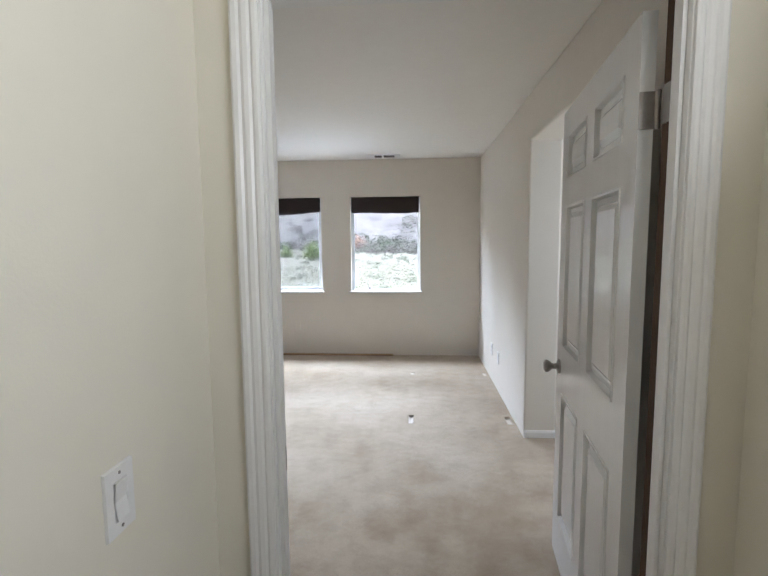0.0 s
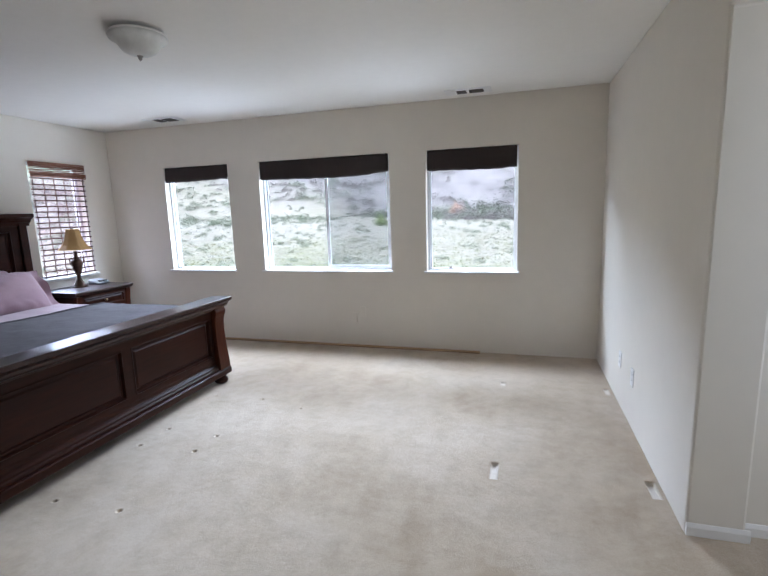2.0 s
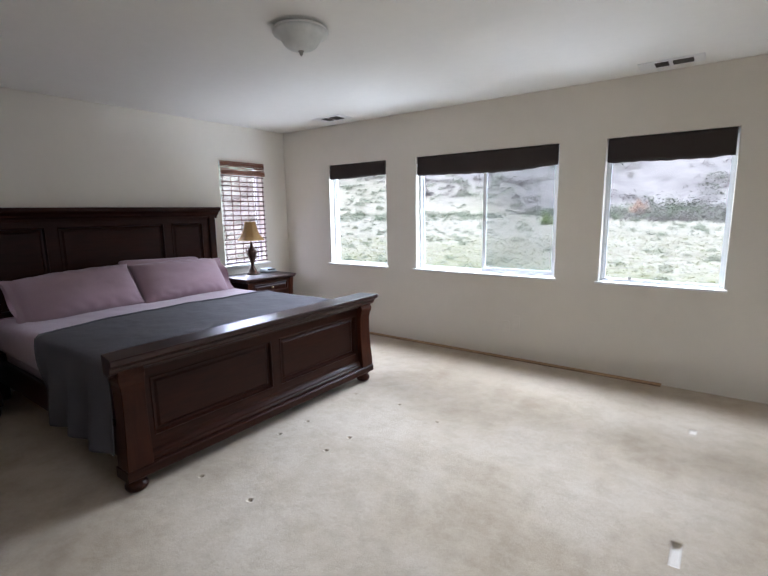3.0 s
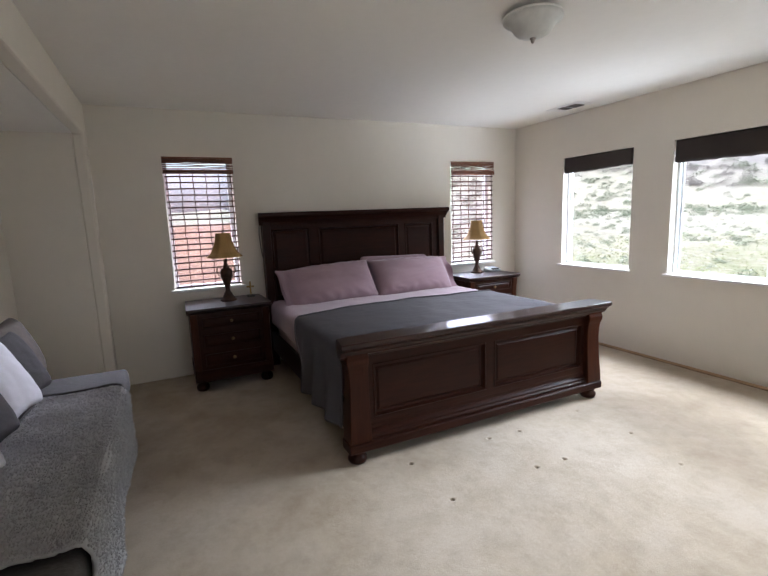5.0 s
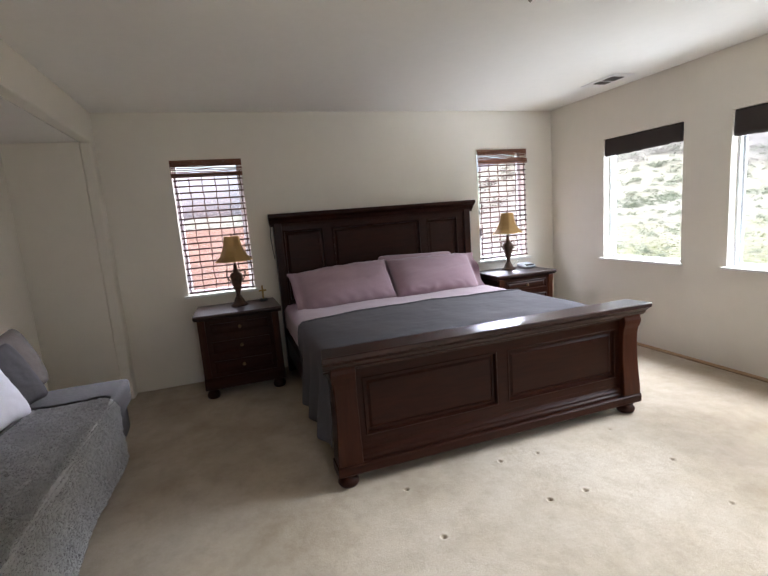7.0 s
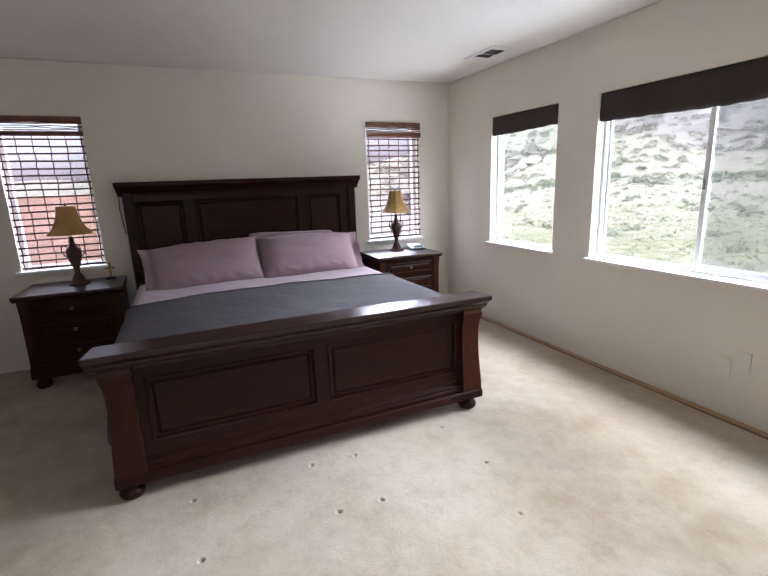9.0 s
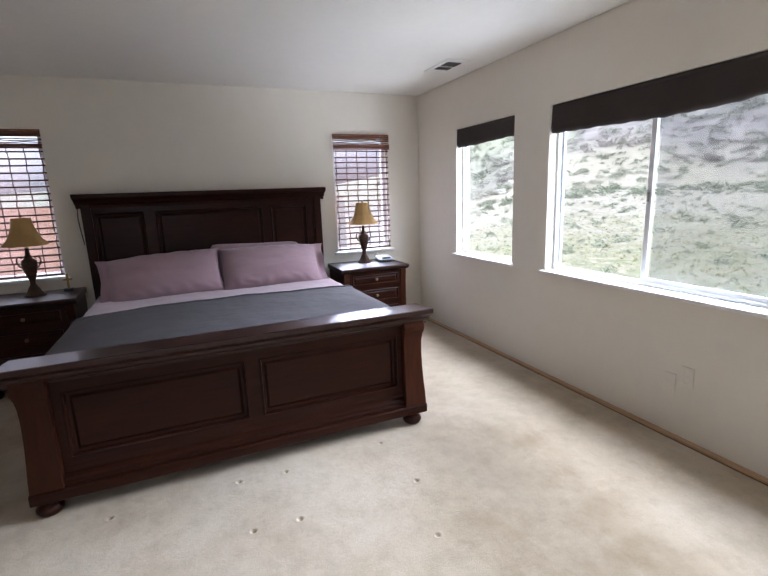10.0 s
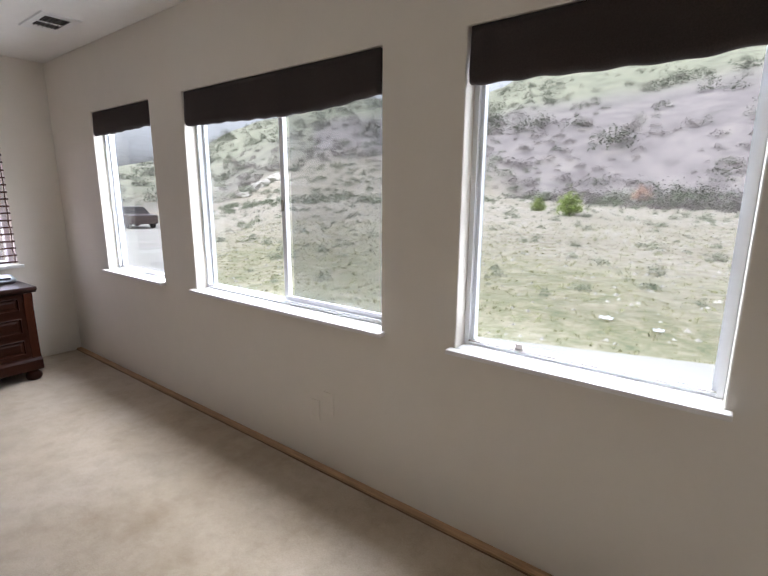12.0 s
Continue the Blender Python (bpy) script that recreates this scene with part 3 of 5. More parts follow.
def north_window(number, x0, x1, slider, latch):
    w = thing("window_%d" % number, ((x0 + x1) / 2, Y1, SILL), "white vinyl window with a white sill in a plain opening", "window", "windows of the bedroom", "structure")
    zb = SILL + 0.008
    part("window_frame", picture_frame(bmesh.new(), "y", Y1 + 0.075, Y1 + 0.145, x0, x1, zb, HEAD, 0.018, 0.008), VINYL, w, bevel=0.003)
    if slider:
        xm = -1.802
        part("sash", picture_frame(bmesh.new(), "y", Y1 + 0.094, Y1 + 0.110, xm - 0.014, x1 - 0.018, zb + 0.012, HEAD - 0.018, 0.030, 0.036), VINYL, w, "sliding sash", bevel=0.004)
        part("sash", picture_frame(bmesh.new(), "y", Y1 + 0.112, Y1 + 0.128, x0 + 0.018, xm + 0.012, zb + 0.012, HEAD - 0.018, 0.016, 0.014), VINYL, w, "fixed sash", bevel=0.003)
        part("track", boxes((x0 + 0.018, x1 - 0.018, Y1 + 0.077, Y1 + 0.083, zb + 0.012, zb + 0.022)), VINYL, w)
        part("catch", boxes((xm - 0.006, xm + 0.006, Y1 + 0.084, Y1 + 0.095, 1.36, 1.42)), NICKEL, w, bevel=0.002)
        pane(w, "y", Y1 + 0.101, xm + 0.015, x1 - 0.047, zb + 0.047, HEAD - 0.047)
        mesh = part("insect_screen", boxes((xm + 0.013, x1 - 0.019, Y1 + 0.1435, Y1 + 0.1445, zb + 0.012, HEAD - 0.019)), SCREEN, w, "fine grey insect screen")
        mesh.visible_shadow = False
        pane(w, "y", Y1 + 0.118, x0 + 0.033, xm - 0.003, zb + 0.025, HEAD - 0.033)
    else:
        part("sash", picture_frame(bmesh.new(), "y", Y1 + 0.100, Y1 + 0.135, x0 + 0.018, x1 - 0.018, zb + 0.008, HEAD - 0.018, 0.014, 0.010), VINYL, w, bevel=0.002)
        part("track", boxes((x0 + 0.018, x1 - 0.018, Y1 + 0.080, Y1 + 0.088, zb + 0.012, zb + 0.017)), NICKEL, w, "grey weather strip")
        if latch:
            part("catch", boxes((x0 + 0.215, x0 + 0.245, Y1 + 0.088, Y1 + 0.10, zb + 0.012, zb + 0.040)), NICKEL, w, "small grey catch", bevel=0.003)
        pane(w, "y", Y1 + 0.117, x0 + 0.031, x1 - 0.031, zb + 0.017, HEAD - 0.031)
    bm = boxes((x0 + 0.001, x1 - 0.001, Y1 - 0.001, Y1 + 0.08, SILL - 0.012, SILL + 0.008), (x0 - 0.024, x1 + 0.024, Y1 - 0.045, Y1 - 0.001, SILL - 0.012, SILL + 0.008))
    part("window_sill", bm, TRIM, w, "white painted wooden sill", bevel=0.004)


for i, (a, b) in enumerate(WINDOWS):
    north_window(i + 1, a, b, i == 1, i == 2)


def west_window(number, y0, y1):
    w = thing("window_%d" % number, (X0, (y0 + y1) / 2, BLIND_SILL), "narrow white vinyl window with a white sill behind a bamboo blind", "window", "windows beside the bed", "structure")
    part("window_frame", picture_frame(bmesh.new(), "x", X0 - 0.135, X0 - 0.08, y0, y1, BLIND_SILL, BLIND_HEAD, 0.035), VINYL, w, bevel=0.004)
    pane(w, "x", X0 - 0.11, y0 + 0.034, y1 - 0.034, BLIND_SILL + 0.034, BLIND_HEAD - 0.034)
    bm = boxes((X0 - 0.08, X0 + 0.001, y0 + 0.001, y1 - 0.001, BLIND_SILL - 0.02, BLIND_SILL + 0.006), (X0 + 0.001, X0 + 0.04, y0 - 0.04, y1 + 0.04, BLIND_SILL - 0.02, BLIND_SILL + 0.006))
    part("window_sill", bm, TRIM, w, "white painted wooden sill", bevel=0.004)


for i, (a, b) in enumerate(BLINDS):
    west_window(i + 4, a, b)


# ---- shades and blinds ----
def pulled_up_shade(x0, x1, drops, seed):
    """A dark cloth shade gathered at the head of a window; drops are the heights of its lower edge from side to side."""
    s = thing("window_shade", ((x0 + x1) / 2, Y1 + 0.03, HEAD - 0.2), "dark brown cloth window shade pulled up to the head", "window shade", "dark shades of the bedroom windows")
    bm = bmesh.new()
    n, rnd = 60, random.Random(seed)
    ph = rnd.random() * 9
    rings = []
    for i in range(n + 1):
        f = i / n
        x = x0 + 0.014 + (x1 - x0 - 0.028) * f
        k = f * (len(drops) - 1)
        j = min(int(k), len(drops) - 2)
        u = k - j
        u = u * u * (3 - 2 * u)
        zb = drops[j] * (1 - u) + drops[j + 1] * u + 0.004 * noise.noise((x * 9, ph, 0)) + 0.0025 * math.sin(x * 47 + ph)
        bulge = 0.006 * noise.noise((x * 5, ph, 3))
        prof = [(0.006, HEAD - 0.003), (0.004, HEAD - 0.03), (0.001 + bulge, (HEAD + zb) / 2), (-0.002 + bulge, zb + 0.03), (0.004 + bulge, zb + 0.006), (0.018, zb), (0.034, zb + 0.012), (0.036, zb + 0.05), (0.034, HEAD - 0.003)]
        rings.append([bm.verts.new((x, Y1 + d, z)) for d, z in prof])
    for a, b in zip(rings, rings[1:]):
        for k in range(len(a)):
            bm.faces.new((a[k], a[(k + 1) % len(a)], b[(k + 1) % len(a)], b[k]))
    bm.faces.new(rings[0])
    bm.faces.new(rings[-1][::-1])
    part("cloth", bm, SHADE_CLOTH, s, smooth=True)
    part("head_rail", boxes((x0 + 0.004, x1 - 0.004, Y1 + 0.038, Y1 + 0.066, HEAD - 0.045, HEAD - 0.004)), VINYL, s, "white head rail", bevel=0.003)
    return s


pulled_up_shade(*WINDOWS[0], (1.874, 1.872, 1.880, 1.886), 1)
pulled_up_shade(*WINDOWS[1], (1.845, 1.842, 1.834, 1.828, 1.838, 1.862), 2)
pulled_up_shade(*WINDOWS[2], (1.846, 1.842, 1.836, 1.832, 1.842), 3)


def bamboo_blind(y0, y1, seed):
    b = thing("bamboo_blind", (X0, (y0 + y1) / 2, BLIND_SILL + 0.03), "brown bamboo roman blind let down over a narrow window", "blind", "bamboo blinds beside the bed")
    rnd = random.Random(seed)
    a, c = y0 + 0.008, y1 + 0.006
    x = X0 + 0.010
    # valance of flat bamboo strips, bunched at its lower edge
    z = BLIND_HEAD - 0.004
    while z > BLIND_HEAD - 0.150:
        hgt = rnd.uniform(0.010, 0.015)
        off = rnd.uniform(0, 0.006) + (0.010 if z < BLIND_HEAD - 0.10 else 0)
        loose = BLIND_HEAD - 0.105 < z < BLIND_HEAD - 0.05
        if loose:
            hgt *= 0.75
        sag = [rnd.uniform(-0.006, 0.004) if loose else 0.0 for _ in range(7)]
        bm = bmesh.new()
        rings = [[bm.verts.new((x + 0.012 + off + dx, a - 0.012 + (c - a + 0.016) * k / 6, z - dz + sag[k])) for dx, dz in ((0, 0), (0.008, 0), (0.008, hgt), (0, hgt))] for k in range(7)]
        for p, q in zip(rings, rings[1:]):
            for k in range(4):
                bm.faces.new((p[k], p[(k + 1) % 4], q[(k + 1) % 4], q[k]))
        bm.faces.new(rings[0])
        bm.faces.new(rings[-1])
        part("valance_strip", bm, BAMBOO, b)
        z -= hgt + (rnd.uniform(0.005, 0.010) if loose else rnd.choice((0.0008, 0.0015)))
    top, bottom = BLIND_HEAD - 0.12, BLIND_SILL + 0.03
    rows = 20
    slat = None
    for i in range(rows):
        z = bottom + (top - bottom) * i / (rows - 1)
        if slat is None:
            bm = bmesh.new()
            tube(bm, [(0, a - (y0 + y1) / 2, 0), (0.001, -0.1, 0.0015), (0, 0.1, -0.001), (0, c - (y0 + y1) / 2, 0)], 0.0072, 6)
            slat = part("slat", bm, REED, b)
            ob = slat
        else:
            ob = new("slat", slat.data)
            ob.parent = b
        ob.matrix_parent_inverse = Matrix()
        ob.matrix_basis = pose(x - X0, 0, z - b.location.z + rnd.uniform(-0.004, 0.004), rnd.uniform(-0.35, 0.35), 0, 0)
    for k in range(6):
        y = a + 0.02 + (c - a - 0.04) * k / 5
        bm = bmesh.new()
        tube(bm, [(x + 0.006 * (1 if i % 2 else -1) * 0.6, y + rnd.uniform(-0.006, 0.006), bottom - 0.01 + (top - bottom + 0.02) * i / 20) for i in range(21)], 0.0046, 5)
        part("cord", bm, REED, b)
    part("weave", boxes((x - 0.006, x - 0.0045, a, c, bottom, top + 0.02)), WEAVE, b, "thin sheer bamboo weave")
    return b


for i, (a, c) in enumerate(BLINDS):
    bamboo_blind(a, c, 11 + i)


# ---- entry door ----
def entry_door():
    frame_thing = thing("door_frame", ((DOOR_L + DOOR_R) / 2, 1.28, 0), "white painted door frame with fluted casings", "door frame", kind="structure")
    jamb = boxes((DOOR_L - 0.018, DOOR_L, 1.232, 1.328, 0.0, DOOR_H), (DOOR_R, DOOR_R + 0.018, 1.232, 1.328, 0.0, DOOR_H), (DOOR_L - 0.018, DOOR_R + 0.018, 1.232, 1.328, DOOR_H, DOOR_H + 0.018),
                 (DOOR_L, DOOR_L + 0.011, 1.25, 1.284, 0, DOOR_H), (DOOR_R - 0.011, DOOR_R, 1.25, 1.284, 0, DOOR_H), (DOOR_L + 0.011, DOOR_R - 0.011, 1.25, 1.284, DOOR_H - 0.011, DOOR_H))
    part("jamb", jamb, TRIM, frame_thing, bevel=0.002)
    prof = [(0.0, 0.0), (0.0, 0.009), (0.006, 0.012), (0.014, 0.012), (0.020, 0.0085), (0.026, 0.013), (0.036, 0.0145), (0.044, 0.011), (0.050, 0.0155), (0.060, 0.016), (0.066, 0.013), (0.068, 0.0)]
    for face, out in ((1.232, -1), (1.328, 1)):
        bm = bmesh.new()
        lft, rgt, top = DOOR_L - 0.004, DOOR_R + 0.004, DOOR_H + 0.004
        path = [((lft, 0.0), (-1, 0)), ((lft, top), (-1, 1)), ((rgt, top), (1, 1)), ((rgt, 0.0), (1, 0))]
        rings = [[bm.verts.new((px + s * dx, face + out * t, pz + s * dz)) for s, t in prof] for (px, pz), (dx, dz) in path]
        for a, b in zip(rings, rings[1:]):
            for k in range(len(a) - 1):
                bm.faces.new((a[k], a[k + 1], b[k + 1], b[k]))
            bm.faces.new((a[-1], a[0], b[0], b[-1]))
        part("casing", bm, TRIM, frame_thing, "white fluted casing")
    part("strike_plate", boxes((DOOR_L, DOOR_L + 0.0025, 1.290, 1.322, 0.865, 0.93)), NICKEL, frame_thing, "metal strike plate", bevel=0.001)

    # the leaf is built shut along -x from its pin, then swung open
    wd, ht = 0.930, 2.025
    leaf = thing("door_1", (0, 0, 0), "white six-panel door standing wide open", "door", kind="structure")
    bm = bmesh.new()
    st, mid, rail = 0.115, 0.10, 0.11
    c0, c1 = st, wd - st
    cm = (c0 + c1) / 2
    cols = [(c0, cm - mid / 2), (cm + mid / 2, c1)]
    rows = [(0.22, 0.80), (1.005, 1.62), (1.735, ht - rail)]
    panels = [(a, b, c, d) for a, b in cols for c, d in rows]
    sunk = [(0.003, 0.004), (0.010, 0.003), (0.016, -0.021), (0.032, -0.021), (0.056, -0.003)]
    y_hall, y_room = -0.042, -0.007
    panelled(bm, 0.003, wd, 0.008, ht, panels, sunk, lambda u, v, d: (-u, y_hall - d, v))
    panelled(bm, 0.003, wd, 0.008, ht, panels, sunk, lambda u, v, d: (-u, y_room + d, v))
    for u in (0.003, wd):
        quad(bm, (-u, y_hall, 0.008), (-u, y_room, 0.008), (-u, y_room, ht), (-u, y_hall, ht))
    for v in (0.008, ht):
        quad(bm, (-0.003, y_hall, v), (-wd, y_hall, v), (-wd, y_room, v), (-0.003, y_room, v))
    part("leaf", bm, DOORP, leaf)
    ku, kz = wd - 0.055, 0.905
    for sgn, y in ((-1, y_hall), (1, y_room)):
        bm = bmesh.new()
        lathe(bm, [(0.033, 0.0), (0.033, 0.005), (0.028, 0.010), (0.014, 0.013), (0.012, 0.030), (0.016, 0.036), (0.026, 0.046), (0.029, 0.056), (0.027, 0.064), (0.018, 0.069), (0.004, 0.070)], 0, 0, 28)
        bmesh.ops.transform(bm, matrix=Matrix.Translation((-ku, y, kz)) @ Matrix.Rotation(radians(-90 * sgn), 4, "X"), verts=bm.verts)
        part("knob", bm, NICKEL, leaf, "satin nickel door knob", smooth=True)
    for z in (0.22, 1.79):
        bm = boxes((-0.003, 0.0, -0.042, -0.006, z - 0.045, z + 0.045))
        lathe(bm, [(0.0065, z - 0.047), (0.0065, z + 0.047)], 0.0, 0.0, 12)
        part("hinge", bm, NICKEL, leaf, "nickel hinge")
    leaf.matrix_world = pose(0.744, 1.368, 0.0, 0, 0, -96.5)
    # dark brown strip down the jamb beside the hinges
    part("rebate_strip", boxes((DOOR_R - 0.004, DOOR_R, 1.2845, 1.3275, 0.0, DOOR_H - 0.012)), DARKSTRIP, frame_thing, "dark brown strip in the hinge rebate")
    # the hinge leaves let into the jamb
    for z in (0.22, 1.79):
        part("hinge_leaf", boxes((DOOR_R - 0.007, DOOR_R - 0.004, 1.288, 1.326, z - 0.045, z + 0.045)), NICKEL, frame_thing, "nickel hinge leaf", bevel=0.001)


entry_door()


# ---- wall plates ----
def wall_plate(name, label, place, turn, group, kind_of, paint):
    """A cover plate on a wall; its front faces -y before the turn."""
    p = thing(name, (0, 0, 0), label, kind_of, group)
    bm = bmesh.new()
    panelled(bm, -0.036, 0.036, -0.058, 0.058, [(-0.0175, 0.0175, -0.035, 0.035)] if kind_of == "light switch" else [(-0.017, 0.017, 0.006, 0.034), (-0.017, 0.017, -0.034, -0.006)],
             [(0.001, -0.0015)], lambda u, v, d: (u, -0.006 - d, v))
    for a, b in (((-0.036, -0.058), (0.036, -0.058)), ((0.036, -0.058), (0.036, 0.058)), ((0.036, 0.058), (-0.036, 0.058)), ((-0.036, 0.058), (-0.036, -0.058))):
        quad(bm, (a[0], -0.006, a[1]), (b[0], -0.006, b[1]), (b[0] * 1.02, -0.0005, b[1] * 1.02), (a[0] * 1.02, -0.0005, a[1] * 1.02))
    part("cover_plate", bm, paint, p, bevel=0.001)
    if kind_of == "light switch":
        bm = bmesh.new()
        for q in ((-0.0155, 0.0155, -0.033, 0.0, -0.010, -0.0055), (-0.0155, 0.0155, 0.0, 0.033, -0.0055, -0.010)):
            a, b, c, d, e, f = q
            quad(bm, (a, e, c), (b, e, c), (b, f, d), (a, f, d))
        quad(bm, (-0.0155, -0.010, -0.033), (0.0155, -0.010, -0.033), (0.0155, -0.004, -0.033), (-0.0155, -0.004, -0.033))
        quad(bm, (-0.0155, -0.010, 0.033), (0.0155, -0.010, 0.033), (0.0155, -0.004, 0.033), (-0.0155, -0.004, 0.033))
        part("rocker", bm, paint, p, "rocker switch")
        for z in (-0.047, 0.047):
            bm = bmesh.new()
            lathe(bm, [(0.003, 0), (0.003, 0.001)], 0, 0, 8)
            bmesh.ops.transform(bm, matrix=Matrix.Translation((0, -0.006, z)) @ Matrix.Rotation(radians(90), 4, "X"), verts=bm.verts)
            part("screw", bm, NICKEL, p)
    elif paint is not WALL:
        for z in (-0.02, 0.02):
            bm = boxes((-0.008, -0.006, -0.0052, -0.0044, z - 0.004, z + 0.006), (0.005, 0.007, -0.0052, -0.0044, z - 0.004, z + 0.006))
            part("slots", bm, BLACK, p, "dark socket slots")
    p.matrix_world = Matrix.Translation(place) @ Matrix.Rotation(radians(turn), 4, "Z")
    return p


wall_plate("light_switch", "white rocker light switch on the cream hall wall", (-0.356, 0.869, 1.043), 90, "", "light switch", TRIM)
wall_plate("light_switch", "white rocker light switch beside the open door", (1.285, 3.60, 1.08), 0, "", "light switch", TRIM)
wall_plate("wall_outlet", "painted wall outlet low under the wide window", (-1.50, Y1, 0.32), 0, "outlets of the bedroom", "outlet", WALL)
wall_plate("wall_outlet", "painted cable plate low under the wide window", (-1.40, Y1, 0.385), 0, "outlets of the bedroom", "outlet", WALL)
wall_plate("wall_outlet", "white wall outlet low on the bright wall", (X1, 4.624, 0.335), 270, "outlets of the bedroom", "outlet", TRIM)
wall_plate("wall_outlet", "white cable plate low on the bright wall", (X1, 5.005, 0.335), 270, "outlets of the bedroom", "outlet", TRIM)


# ---- ceiling fittings ----
def ceiling_light():
    c = thing("ceiling_light", (-1.853, 3.697, H), "unlit frosted glass bowl ceiling light with a nickel finial", "ceiling light")
    cx, cy = -1.853, 3.697
    bm = lathe(bmesh.new(), [(0.075, H - 0.001), (0.080, H - 0.012), (0.150, H - 0.022), (0.156, H - 0.030), (0.150, H - 0.036)], cx, cy, 40)
    part("pan", bm, TRIM, c, "white metal pan", smooth=True)
    bm = lathe(bmesh.new(), [(0.150, H - 0.030), (0.155, H - 0.040), (0.150, H - 0.052), (0.132, H - 0.060), (0.118, H - 0.068), (0.110, H - 0.080), (0.100, H - 0.096), (0.086, H - 0.113), (0.062, H - 0.125), (0.033, H - 0.132), (0.01, H - 0.134)], cx, cy, 40)
    part("bowl", bm, BOWL, c, "alabaster glass bowl", smooth=True)
    bm = lathe(bmesh.new(), [(0.014, H - 0.131), (0.017, H - 0.137), (0.010, H - 0.143), (0.011, H - 0.150), (0.006, H - 0.157), (0.001, H - 0.162)], cx, cy, 16)
    part("finial", bm, NICKEL, c, "nickel finial", smooth=True)


ceiling_light()


def ceiling_vent(x0, x1, y0, y1):
    v = thing("ceiling_vent", ((x0 + x1) / 2, (y0 + y1) / 2, H), "white metal ceiling vent with dark louvre slots", "vent", "ceiling vents")
    bm = bmesh.new()
    xm = (x0 + x1) / 2
    panelled(bm, x0, x1, y0, y1, [(x0 + 0.10, xm - 0.012, y0 + 0.035, y1 - 0.035), (xm + 0.012, x1 - 0.06, y0 + 0.035, y1 - 0.035)], [(0.002, 0.006)], lambda a, b, d: (a, b, H - 0.008 + d))
    for a, b, c, d in ((x0, y0, x1, y0), (x1, y0, x1, y1), (x1, y1, x0, y1), (x0, y1, x0, y0)):
        ex = 0.006
        f = lambda x, y: (x + (ex if x == x1 else -ex), y + (ex if y == y1 else -ex), H - 0.0005)
        quad(bm, (a, b, H - 0.008), (c, d, H - 0.008), f(c, d), f(a, b))
    part("frame", bm, TRIM, v)
    for a, b in ((x0 + 0.10, xm - 0.012), (xm + 0.012, x1 - 0.06)):
        part("duct", boxes((a + 0.002, b - 0.002, y0 + 0.037, y1 - 0.037, H - 0.0045, H - 0.0025)), VENT_DARK, v, "dark duct opening")
        for k in range(6):
            y = y0 + 0.044 + (y1 - y0 - 0.094) * k / 5
            bm = bmesh.new()
            quad(bm, (a + 0.002, y, H - 0.0135), (b - 0.002, y, H - 0.0135), (b - 0.002, y + 0.006, H - 0.0048), (a + 0.002, y + 0.006, H - 0.0048))
            part("slat", bm, LOUVRE, v, solid=0.001)
    return v


ceiling_vent(-3.665, -3.265, 5.61, 5.82)
ceiling_vent(-0.44, -0.04, 5.72, 5.90)


# ---- the bed ----
BY0, BY1 = 2.664, 4.850


def fold_noise(x, y, s, k=0.0):
    return noise.noise((x * s, y * s, k))


def bun_foot(parent, x, y, top, r=0.055):
    bm = lathe(bmesh.new(), [(r * 0.62, 0.002), (r * 0.85, 0.008), (r, top * 0.32), (r * 0.97, top * 0.52), (r * 0.72, top * 0.74), (r * 0.62, top * 0.80), (r * 0.85, top * 0.88), (r * 0.85, top)], x, y, 24)
    return part("foot", bm, WOOD, parent, "turned bun foot", smooth=True)


